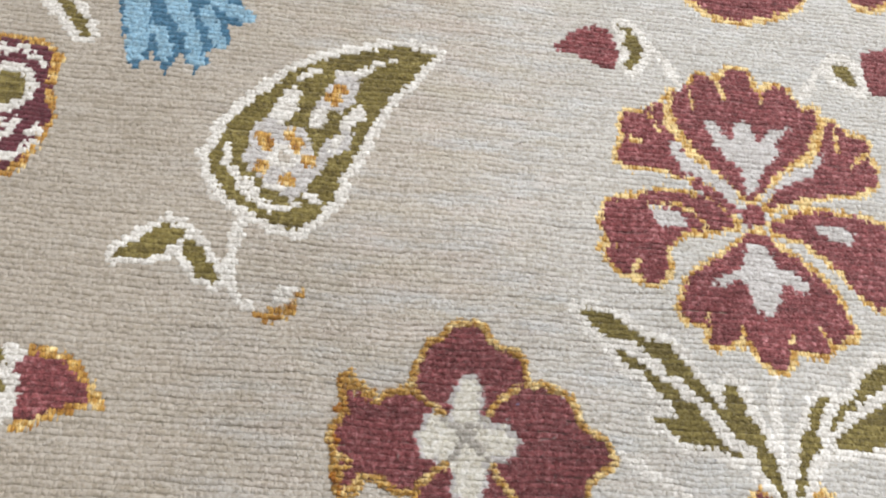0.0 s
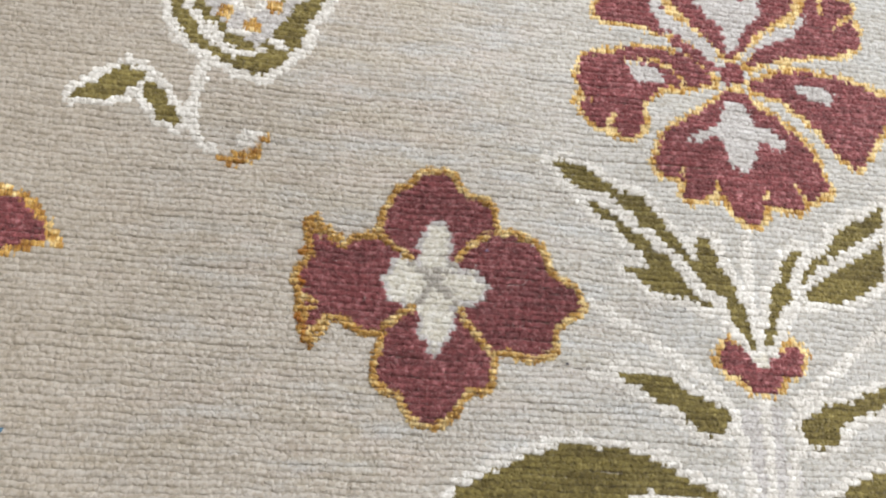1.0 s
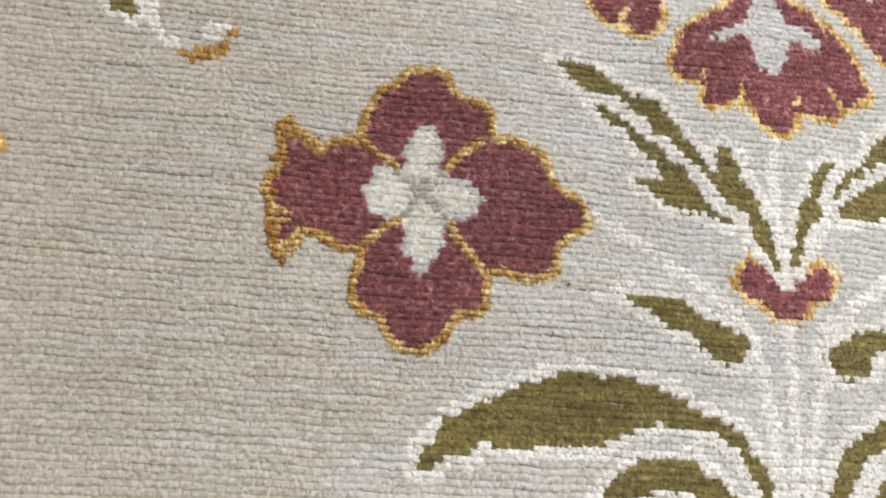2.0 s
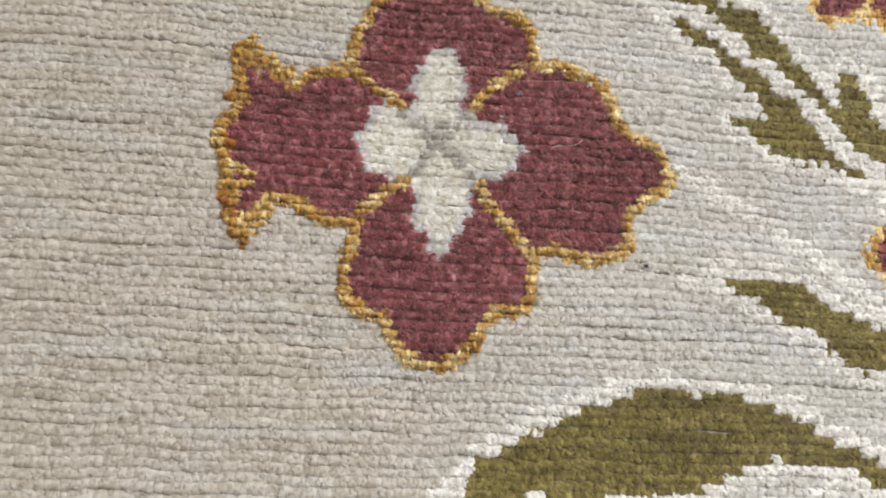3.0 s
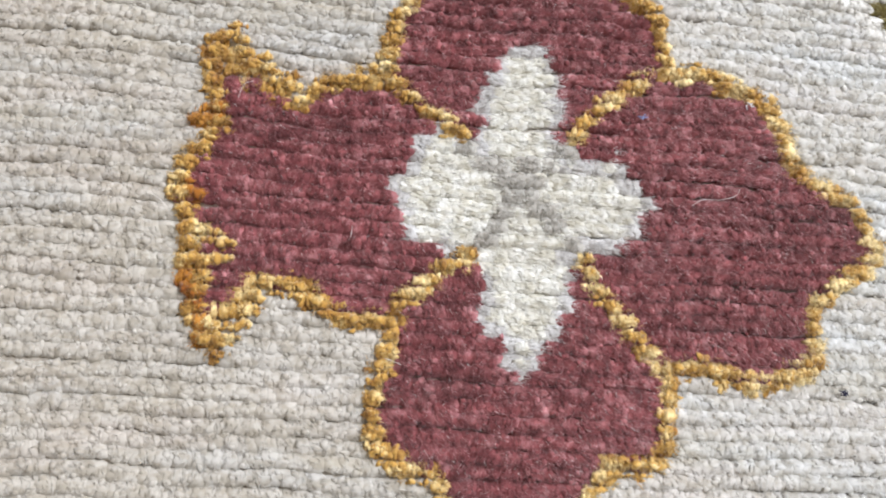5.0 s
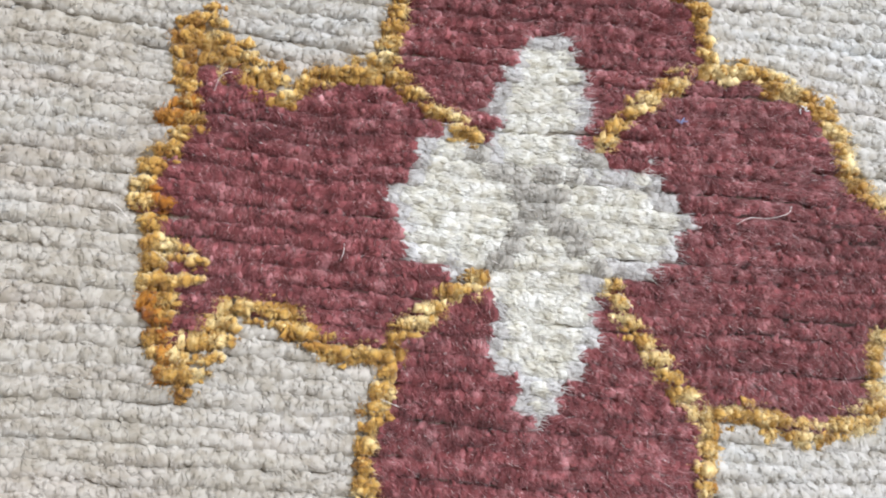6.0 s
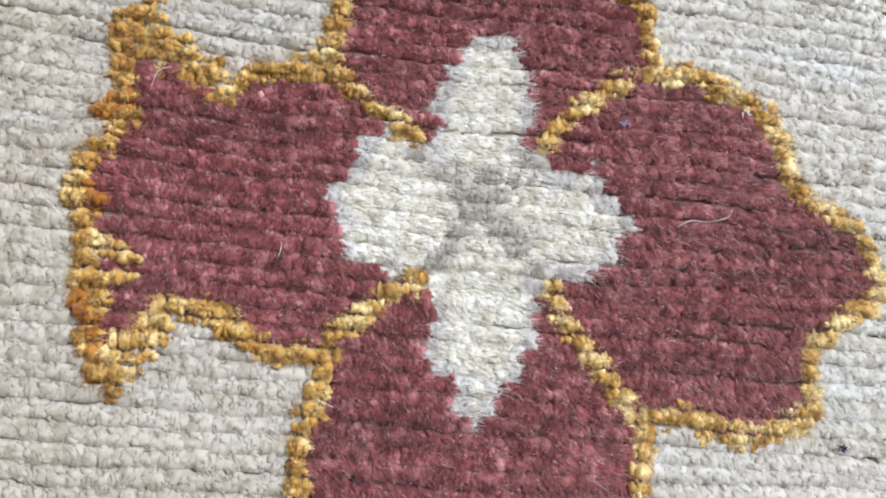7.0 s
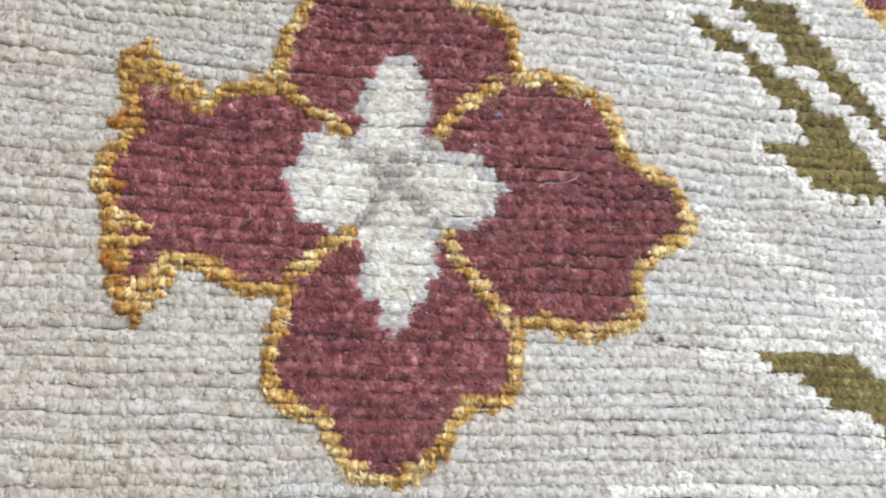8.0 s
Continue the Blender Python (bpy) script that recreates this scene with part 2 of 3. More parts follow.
for s in ([(149, -42), (149, -75), (147, -118)], [(134.5, -52), (140, -85), (142, -118)], [(165, -58), (158, -80), (152, -108)]):
    motif("stem_strand", "ivory strand of the stem", "ivory", "line", 4.6, s)
for s in (
    [(69, -5.5), (84, -12), (96, -20), (108.5, -27.5), (122.5, -36.5), (134.5, -50)],
    [(216.5, -5), (204.5, -12.5), (184.5, -29.5), (164.5, -45.5)],
    [(148, 34.5), (146.5, 19.5), (147, 3.5), (148.5, -12)],
    [(67.5, -39), (81, -38)],
):
    motif("tendril", "thin cream wool tendril", "ivory", "line", 5.0, s)
for s in LEAVES:
    motif("leaf_edging", WHITE, "ivory", "halo", 5.0, s)
for s in LEAVES:
    motif("leaf", "olive wool leaf", "olive", "halo", 0.5, s)

# calyx
CALYX = [(126.5, -26.5), (130, -21), (134, -17), (139, -20.5), (142.5, -25), (144.5, -30), (152, -29.5), (157.5, -25), (159.5, -20), (165, -14.5), (170, -18), (172, -23), (168.5, -32), (160.5, -35), (156.5, -41), (148.5, -42), (142.5, -41), (140, -36.5), (133, -34.5), (129.5, -30)]
motif("calyx", "small burgundy calyx", "burgundy", "halo", 1.3, CALYX)
motif("calyx_rim", "gold silk outline", "gold", "line", 3.6, CALYX[8:] + CALYX[:4])
motif("calyx_dot", "cream dot", "cream", "dot", 3.6, [(149.5, -26.5)])

# carnation
PETALS = []
PETALS.append([(143.5, 128.5), (139.5, 134.5), (126, 138.5), (115.5, 141), (106.5, 144), (94, 145.5), (82, 145), (73, 150.5), (74.5, 157), (78.5, 165), (77, 174), (81, 183.5), (90.5, 185), (97, 188.5), (102.5, 193), (107.5, 197.5), (106.5, 186), (109, 177), (113, 168.5), (120, 158.5), (128.5, 149), (137, 139.5)])
PETALS.append([(153, 129), (162.5, 143.5), (173.5, 153.5), (187, 165.5), (193.5, 177), (197.5, 190), (204, 191), (208.5, 187.5), (213, 182.5), (222.5, 181.5), (227, 176.5), (223.5, 169), (227.5, 162), (226.5, 155), (224, 146), (217, 141.5), (206.5, 139), (193.5, 137), (180.5, 134), (170.5, 131.5), (160, 125)])
PETALS.append([(142.5, 121.5), (135.5, 127.5), (127, 133.5), (115, 137.5), (103, 138), (90.5, 135), (79.5, 131.5), (70, 128.5), (65.5, 121.5), (63.5, 113), (66, 107), (64.5, 100.5), (67, 93), (71, 87), (75, 83), (82.5, 83.5), (88, 79.5), (93.5, 78), (101.5, 83.5), (103.5, 91), (102.5, 97.5), (106, 104), (115.5, 109.5), (127.5, 110.5), (140.5, 115)])
PETALS.append([(153.5, 121), (163.5, 125), (173.5, 131), (186.5, 133), (199, 131.5), (211.5, 131), (223, 127), (233, 124.5), (239, 116.5), (236.5, 105), (230, 95), (221, 81.5), (214.5, 73.5), (206, 75), (197, 84.5), (189.5, 95), (181.5, 102), (173.5, 109.5), (158.5, 113)])
PETALS.append([(145, 117), (133.5, 106), (120.5, 97), (112.5, 92), (105.5, 83.5), (103.5, 76), (101.5, 68.5), (105, 61), (115, 58.5), (115.5, 50.5), (121, 46.5), (129.5, 49), (136, 53), (139.5, 47.5), (143, 41), (149.5, 37), (157, 37.5), (162, 43.5), (162, 49), (169.5, 47), (180, 46), (182.5, 52), (188.5, 54.5), (196.5, 57.5), (199, 63.5), (194.5, 70.5), (193, 79.5), (188.5, 88.5), (180.5, 95.5), (172.5, 103), (164, 108.5), (153, 117.5)])
PETALS.append([(145.5, 130), (137, 139.5), (128.5, 149), (120, 158.5), (113, 168.5), (109, 177), (106.5, 186), (108, 200.5), (114.5, 202), (120, 206.5), (124, 213.5), (130.5, 214.5), (135.5, 210), (140.5, 216.5), (146.5, 222), (156.5, 220), (160.5, 215), (161.5, 207), (167, 211), (173.5, 211.5), (180, 209.5), (185, 202), (186.5, 196.5), (194, 199.5), (198.5, 196), (197, 188.5), (193.5, 177), (187, 165.5), (173.5, 153.5), (162.5, 143.5), (151.5, 130.5)])
for s in PETALS:
    motif("carnation_petal", "scalloped burgundy wool petal", "burgundy", "fill", 0, s)
    motif("carnation_rim", "gold silk outline", "gold", "rim", 3.7, s)
MARKS = []
MARKS.append([(127, 180.5), (133.5, 181.5), (137, 176), (141, 170.5), (144.5, 169.5), (144.5, 178), (147, 183), (152, 183.5), (155, 178), (157.5, 170.5), (161.5, 174.5), (165.5, 179), (173.5, 181), (177.5, 180.5), (172.5, 175.5), (168, 170.5), (170, 166), (165.5, 158.5), (158, 152.5), (156, 146), (150.5, 136.5), (148, 136), (146.5, 141), (145.5, 151.5), (141, 156), (135.5, 161.5), (131.5, 166), (130, 173)])
MARKS.append([(105.5, 167), (112, 165.5), (113, 159.5), (120, 155), (127.5, 149.5), (135, 144), (140.5, 139), (143, 133.5), (138.5, 133.5), (131, 137), (125.5, 142), (121, 145), (113.5, 147.5), (108, 154.5)])
MARKS.append([(196, 167), (192, 159.5), (187, 152), (180, 147.5), (171.5, 145), (163, 139), (157, 132), (156, 134.5), (159.5, 139.5), (167, 147), (176, 153.5), (185, 158), (191.5, 165)])
MARKS.append([(92.5, 125.5), (100.5, 125), (108, 122.5), (112.5, 119.5), (115, 116.5), (106, 114), (96.5, 112.5), (94, 118)])
MARKS.append([(182, 120), (190, 121.5), (199.5, 120.5), (205.5, 117.5), (205.5, 113), (199.5, 110.5), (192, 113.5), (184.5, 116)])
MARKS.append([(142.5, 107), (154.5, 107.5), (158, 97), (165, 94.5), (172, 90.5), (176, 86), (173.5, 81), (166.5, 83.5), (159.5, 86.5), (158, 77), (152.5, 67.5), (148, 66.5), (142.5, 73), (141, 82), (137, 87.5), (130.5, 82.5), (122, 83.5), (125, 87.5), (136, 92), (141.5, 97.5)])
for s in MARKS:
    motif("petal_marking", "pale grey marking on the petal", "pale", "fill", 0, s)
for s in (
    [(80, 166.5), (90.5, 164)],
    [(97, 180.5), (101, 171)],
    [(120.5, 200), (122, 188)],
    [(136.5, 213), (141, 197.5)],
    [(165.5, 209.5), (163, 197.5)],
    [(204, 181.5), (203.5, 168.5)],
    [(219.5, 168.5), (209.5, 159)],
    [(118, 60.5), (119.5, 69)],
    [(134, 49), (136, 60.5)],
    [(160.5, 58), (161.5, 45)],
    [(176, 64), (182, 54.5)],
    [(81, 82.5), (85, 93.5)],
    [(64.5, 98), (72, 101.5)],
    [(93, 126), (108.5, 127.5), (116, 123.5), (123, 116.5)],
    [(117, 135.5), (127, 132), (135.5, 121.5), (139.5, 116.5)],
):
    motif("petal_nick", "gold silk nick in the petal's edge", "gold", "line", 3.2, s)
for s in ([(120.5, 140.5), (129.5, 134.5), (139, 126.5)], [(121.5, 132), (130, 125.5), (135, 118.5)]):
    motif("carnation_heart", "burgundy throat of the carnation", "burgundy", "line", 5.5, s)
motif("carnation_heart", "burgundy heart of the carnation", "burgundy", "dot", 6.5, [(149, 124)])

# four-petalled flower
LEFT = [(-23.5, -26), (-31.5, -27), (-36.5, -24), (-41.5, -21.5), (-47.5, -21), (-48, -26), (-51.5, -28), (-53.5, -32.5), (-56, -30.5), (-59, -25.5), (-58, -22), (-56, -19.5), (-60.5, -14.5), (-60.5, -8.5), (-63.5, -3.5), (-62.5, 2), (-58, 6), (-57.5, 11.5), (-59, 16.5), (-60, 24.5), (-56, 26.5), (-53, 21), (-50, 19.5), (-45.5, 17), (-41, 14.5), (-39, 18.5), (-32, 20.5), (-27.5, 21)]
TOP = [(-27.5, 21), (-27.5, 26), (-26.5, 31), (-23, 37.5), (-20.5, 43.5), (-15.5, 45.5), (-11.5, 50.5), (-7.5, 55), (-1.5, 55), (5.5, 54.5), (8.5, 52), (10.5, 46.5), (15, 42.5), (21.5, 42.5), (26.5, 38.5), (27.5, 32.5), (28.5, 26)]
RIGHT = [(28.5, 26), (33.5, 27.5), (41.5, 25), (48, 21), (51, 16.5), (52, 9.5), (56.5, 6), (61, 4), (65.5, 1), (66, -3.5), (69, -8), (64.5, -12), (59.5, -15.5), (54, -20.5), (55, -26), (54, -30.5), (47.5, -33.5), (40, -34), (34, -32.5), (27.5, -32.5)]
BOTTOM = [(27.5, -32.5), (27, -37.5), (27, -42), (26, -47), (21.5, -50), (17, -49.5), (13, -52.5), (12, -57), (8.5, -61), (4, -64.5), (-3, -65), (-8, -63.5), (-11, -60), (-14, -55.5), (-15.5, -52), (-20, -51.5), (-24, -49), (-26.5, -46), (-27, -40.5), (-25.5, -34.5), (-24.5, -28.5), (-23.5, -26)]
for s in (LEFT, TOP, RIGHT, BOTTOM):
    motif("petal", "burgundy wool petal", "burgundy", "fill", 0, s + CENTRE)
for s in (LEFT, TOP, RIGHT, BOTTOM):
    motif("petal_outline", "raised gold silk outline", "gold", "edge", 3.4, s)
for s in (
    [(-25.5, 19.5), (-21, 16), (-16, 12.5), (-11, 9)],
    [(23.5, 24.5), (17.5, 20), (13, 16), (9, 10.5)],
    [(23.5, -30), (19, -24.5), (14.5, -19.5), (10.5, -12)],
    [(-23, -23), (-18, -19.5), (-13.5, -14.5), (-8.5, -12.5)],
):
    motif("petal_outline", "raised gold silk outline", "gold", "line", 3.5, s)
for s in ([(-58, 19), (-57.5, 26.5)], [(-54.5, -26), (-55, -31.5)], [(-60.5, -11.5), (-51, -13)], [(-60, -16.5), (-51, -16)], [(-57.5, 7.5), (-53.5, 8.5)]):
    motif("petal_outline", "raised gold silk outline", "gold", "line", 2.2, s)
for s in ([(-58.5, -20), (-56, -25), (-55.5, -30)], [(-60.5, 8), (-56, 12)], [(-60, -3), (-58, -6)]):
    motif("outline_tail", "deep amber silk in the outline", "amber", "line", 2.8, s)
CROSS = [(-4.5, 28), (3.5, 29), (5, 25), (6.5, 22), (7, 20), (7, 15.5), (6.5, 9), (8.5, 7.5), (18.5, 8), (19.5, 3), (22, 1.5), (25, 0.5), (22.5, -3.5), (21, -8), (18.5, -10.5), (13, -10), (9, -11), (9.5, -17), (8.5, -21.5), (6, -26), (3.5, -29), (3.5, -32), (1.5, -34), (-2, -34), (-3, -30), (-4.5, -27), (-7.5, -25.5), (-8, -20.5), (-8, -14.5), (-9.5, -12), (-14.5, -12), (-19.5, -12), (-22, -8.5), (-22.5, -5), (-25.5, 0), (-23.5, 2), (-21.5, 5), (-20.5, 8.5), (-17, 11), (-12, 9.5), (-8.5, 9), (-9, 14), (-10, 17.5), (-8, 21.5), (-6, 25)]
motif("cross", "cream wool cross at the heart of the flower", "cream", "fill", 0, CROSS)
motif("cross_edge", "soft grey edge of the cross", "pale", "rim", 2.2, CROSS)
motif("cross_heart", "stone grey heart of the cross", "stone", "dot", 3.6, [(-1, 2)])
for s in ([(-1, 2), (-10, 7)], [(-1, 2), (8, 9)], [(-1, 2), (9, -10)], [(-1, 2), (-8, -12)]):
    motif("cross_heart", "stone grey seam of the cross", "stone", "line", 2.6, s)

# paisley
PAIS = [(-132, 124), (-134.5, 133.5), (-130.5, 142), (-127.5, 152.5), (-118, 165.5), (-105, 181), (-91.5, 193), (-77.5, 200.5), (-59.5, 206.5), (-47.5, 210.5), (-32, 210.5), (-21, 207), (-27, 201), (-34, 189), (-43, 180.5), (-51, 165.5), (-56, 151.5), (-60.5, 137.5), (-67, 127), (-70, 114), (-77.5, 102.5), (-85, 95.5), (-94.5, 96), (-103, 100), (-113, 104.5), (-120.5, 109.5), (-127, 116.5)]
motif("paisley_edging", WHITE, "ivory", "halo", 4.6, PAIS)
motif("paisley", "olive wool paisley", "olive", "fill", 0, PAIS)
for s in (
    [(-117, 147.5), (-112.5, 155.5), (-105.5, 158), (-99.5, 154), (-91, 154.5), (-84, 147.5), (-84.5, 142), (-76.5, 134), (-77.5, 129.5), (-82.5, 123), (-84, 116), (-90.5, 111.5), (-98, 116), (-105.5, 121.5), (-113.5, 126.5), (-117.5, 134), (-115, 141)],
    [(-84, 166.5), (-81, 175.5), (-76, 185), (-70.5, 189.5), (-62.5, 186.5), (-63, 177.5), (-66, 168.5), (-71.5, 164.5), (-77.5, 165.5)],
    [(-80.5, 138), (-78.5, 145), (-73, 150.5), (-69, 155), (-64, 153), (-63.5, 146.5), (-68, 141), (-74.5, 136), (-77.5, 133)],
):
    motif("paisley_field", "grey field inside the paisley", "pale", "fill", 0, s)
for s in (
    [(-107, 158), (-105, 166), (-101.5, 173.5), (-96, 178.5), (-92.5, 176), (-93, 168), (-95, 159.5), (-99.5, 154.5)],
    [(-86.5, 158.5), (-84.5, 166.5), (-77, 167), (-78, 161), (-80, 154), (-85, 153.5)],
    [(-71, 157.5), (-65.5, 166.5), (-60, 169.5), (-57.5, 166), (-61.5, 160), (-64.5, 154), (-69, 153.5)],
    [(-77.5, 139), (-74, 147), (-70.5, 152), (-67.5, 151), (-69.5, 144.5), (-74.5, 139.5)],
):
    motif("paisley_patch", "cream patch inside the paisley", "ivory", "fill", 0, s)
for s in (
    [(-126, 139), (-123.5, 129), (-118.5, 120.5), (-112.5, 113)],
    [(-112.5, 121), (-108.5, 116), (-109.5, 112)],
    [(-107, 110), (-102, 106.5), (-94, 106), (-87.5, 109)],
    [(-104.5, 118), (-95.5, 120)],
    [(-84, 114.5), (-77.5, 112)],
    [(-96, 182), (-85.5, 190)],
    [(-73.5, 190), (-61.5, 190.5), (-54.5, 197), (-44.5, 201.5)],
):
    motif("paisley_stripe", "cream stripe inside the paisley", "ivory", "line", 3.6, s)
motif("floret_ring", "cream ring of the floret", "ivory", "dot", 7.5, [(-97.5, 136)])
motif("floret_heart", "grey heart of the floret", "taupe", "dot", 3.6, [(-97.5, 136)])
for s in [(-109, 146.5), (-106, 142.5), (-95, 149.5), (-91, 143), (-107, 129), (-84.5, 134), (-94, 122.5), (-72, 179), (-75.5, 173.5)]:
    motif("floret_dot", "gold silk dot", "gold", "dot", 4.3, [s])
SPRIG = [
    [(-168.5, 76.5), (-160.5, 84), (-154, 90.5), (-146.5, 93), (-140.5, 92.5), (-139, 88.5), (-142.5, 85.5), (-147, 80.5), (-153, 77), (-162, 76.5)],
    [(-138.5, 84), (-134.5, 86.5), (-130, 82), (-126, 76), (-121, 68), (-122.5, 66), (-129.5, 69), (-133, 74.5), (-138.5, 81)],
]
for s in SPRIG:
    motif("leaf_edging", WHITE, "ivory", "halo", 4.8, s)
motif("tendril", "thin ivory wool tendril", "ivory", "line", 5.5, [(-113.5, 97.5), (-115.5, 85.5), (-116, 71), (-112.5, 59.5), (-104, 53.5)])
for s in SPRIG:
    motif("leaf", "small olive wool leaf", "olive", "halo", 1.0, s)
motif("curl_dot", "cream wool dot in the curl", "ivory", "dot", 5.6, [(-88.5, 61.5)])
motif("curl", "gold silk curl", "gold", "halo", 0.7, [(-102.5, 52), (-97.5, 53), (-91, 55), (-86, 56), (-83.5, 60), (-84.5, 64), (-79, 64), (-82.5, 59.5), (-82, 57), (-85.5, 51.5), (-90.5, 48), (-97, 48)])

# bud beside the rug's left field
motif("bud", "burgundy wool bud", "burgundy", "halo", 1.0, [(-195.5, 27.5), (-190.5, 26.5), (-181.5, 23), (-174, 17), (-169, 11), (-166.5, 9), (-170.5, 6.5), (-177.5, 4.5), (-188, 0), (-194.5, -2.5), (-196.5, 2), (-194, 6), (-198.5, 9.5), (-195, 14.5), (-200.5, 18), (-198, 23.5)])
motif("bud_cup", "cream cup of the bud", "ivory", "fill", 0, [(-215, 29), (-201.5, 28.5), (-196.5, 26.5), (-198.5, 22), (-201.5, 18), (-195.5, 14.5), (-200, 9.5), (-195.5, 6), (-198.5, 3), (-196, -2.5), (-206.5, -6)])
for s in ([(-211.5, 28.5), (-206, 26), (-204.5, 21.5), (-209.5, 18.5)], [(-207.5, 16), (-201.5, 11.5), (-203, 8.5), (-207, 9.5)]):
    motif("bud_leaf", "olive leaf of the bud", "olive", "fill", 0, s)
motif("bud_rim", "gold silk outline", "gold", "line", 4.6, [(-195.5, 28), (-188, 27.5), (-180.5, 25), (-174, 20.5), (-169.5, 14.5), (-166, 10), (-160.5, 4), (-166, 6.5), (-171.5, 4.5), (-176.5, 1.5), (-183.5, -1), (-189.5, -4), (-196, -6)])

# dark rosette
ROSE = [(-254, 193), (-243, 196), (-231.5, 194.5), (-222.5, 192), (-217, 186.5), (-211.5, 184.5), (-215, 180), (-215, 169.5), (-214.5, 162.5), (-211, 152.5), (-210.5, 144.5), (-213, 137.5), (-214.5, 131), (-217, 124.5), (-219.5, 118), (-225, 112.5), (-233.5, 109)]
motif("rosette", "dark plum rosette", "plum", "fill", 0, ROSE)
motif("rosette_rim", "gold silk outline", "gold", "rim", 4.6, ROSE)
for s in (
    [(-249, 186.5), (-240.5, 185.5), (-235, 188), (-231, 183), (-226.5, 182.5), (-223, 178)],
    [(-237, 142), (-230, 140), (-228.5, 144)],
    [(-220.5, 136), (-218, 141.5)],
    [(-235, 133.5), (-231, 137)],
    [(-232.5, 122.5), (-226.5, 124)],
    [(-223, 128), (-219.5, 132)],
):
    motif("rosette_band", "cream band of the rosette", "ivory", "line", 4.4, s)
motif("rosette_ring", "cream ring of the rosette", "ivory", "dot", 15, [(-238, 162.5)])
motif("rosette_heart", "olive heart of the rosette", "olive", "dot", 10.5, [(-238, 162.5)])

# blue flower and its leaf
motif("blue_flower", "deep blue fringed flower", "deep_blue", "fill", 0, [(-197.5, 246), (-194, 223), (-188, 201), (-183, 186.5), (-178, 180), (-174, 187), (-171.5, 191.5), (-167, 186), (-163, 180), (-159, 185.5), (-157.5, 194.5), (-152.5, 188), (-147.5, 181.5), (-143, 187), (-142, 198.5), (-134.5, 198), (-131.5, 206), (-135, 214.5), (-126.5, 215.5), (-121, 224), (-128, 226), (-133, 235), (-141.5, 253.5)])
for s in (
    [(-190.5, 239), (-185.5, 212.5), (-181.5, 202), (-179.5, 188.5)],
    [(-184, 236), (-179.5, 213.5), (-177.5, 196)],
    [(-169.5, 206.5), (-164.5, 191)],
    [(-164.5, 238.5), (-156.5, 212.5), (-150.5, 197.5), (-147, 188.5)],
    [(-169, 234), (-161, 215.5)],
    [(-147.5, 221.5), (-142, 210.5), (-138, 202)],
    [(-146, 233), (-134, 223), (-125.5, 221)],
):
    motif("blue_plume", "light blue plume", "blue", "line", 8.6, s)
motif("leaf_edging", WHITE, "ivory", "halo", 4.8, [(-230.5, 224.5), (-218.5, 209), (-209.5, 199), (-205, 198.5), (-208, 207), (-218, 220.5)])
motif("leaf", "small olive wool leaf", "olive", "fill", 0, [(-230.5, 224.5), (-218.5, 209), (-209.5, 199), (-205, 198.5), (-208, 207), (-218, 220.5)])
motif("blue_petal", "deep blue petal", "deep_blue", "fill", 0, [(-188.5, -62), (-175.5, -64.5), (-169.5, -74), (-168, -84.5), (-182.5, -87)])

# buds and flowers beyond the carnation
motif("tendril", "thin ivory wool tendril", "ivory", "line", 5.0, [(98.5, 229), (109, 216.5), (116, 200)])
motif("bud_cup", "cream cup of the bud", "ivory", "halo", 4.5, [(82.5, 241.5), (90.5, 238.5), (96.5, 227), (94.5, 217), (87.5, 209.5), (84.5, 214), (88, 222), (83.5, 227.5), (87, 234)])
motif("bud", "burgundy wool bud", "burgundy", "fill", 0, [(44, 220), (54, 231.5), (67.5, 238.5), (75.5, 236.5), (80, 227), (81, 217.5), (76, 209.5), (66.5, 213.5), (53.5, 218)])
motif("bud_leaf", "olive leaf of the bud", "olive", "fill", 0, [(82.5, 241.5), (90.5, 238.5), (96.5, 227), (94.5, 217), (87.5, 209.5), (84.5, 214), (88, 222), (83.5, 227.5), (87, 234)])
motif("tendril", "thin ivory wool tendril", "ivory", "line", 5.0, [(211, 232.5), (198.5, 219), (187.5, 202.5)])
motif("bud_cup", "cream cup of the bud", "ivory", "halo", 7.0, [(209, 225.5), (217, 230.5), (221, 225), (224.5, 213.5), (217.5, 214.5), (211.5, 219.5)])
motif("bud", "burgundy wool bud", "burgundy", "fill", 0, [(229.5, 237), (246, 243), (259, 234), (247, 211), (231, 208), (229.5, 219)])
motif("bud_leaf", "olive leaf of the bud", "olive", "fill", 0, [(209, 225.5), (217, 230.5), (221, 225), (224.5, 213.5), (217.5, 214.5), (211.5, 219.5)])
for s in (
    [(120.5, 271), (125, 263), (131, 256.5), (142.5, 251), (156.5, 249.5), (170.5, 253), (185.5, 258.5), (197, 266), (202, 273.5), (207.5, 287), (203.5, 309), (133.5, 299)],
    [(222.5, 289), (227.5, 276.5), (233.5, 269.5), (242.5, 269), (252, 273), (269, 282), (274, 305), (232.5, 304)],
):
    motif("far_petal", "burgundy wool petal", "burgundy", "fill", 0, s)
    motif("far_rim", "gold silk outline", "gold", "rim", 5.0, s)


def inside(p, poly):
    """Which of the points p lie in the polygon."""
    hit = np.zeros(len(p), bool)
    for a, b in zip(poly, np.roll(poly, -1, 0)):
        cross = (a[1] > p[:, 1]) != (b[1] > p[:, 1])
        at = a[0] + (p[:, 1] - a[1]) * (b[0] - a[0]) / (b[1] - a[1] + 1e-9)
        hit ^= cross & (p[:, 0] < at)
    return hit


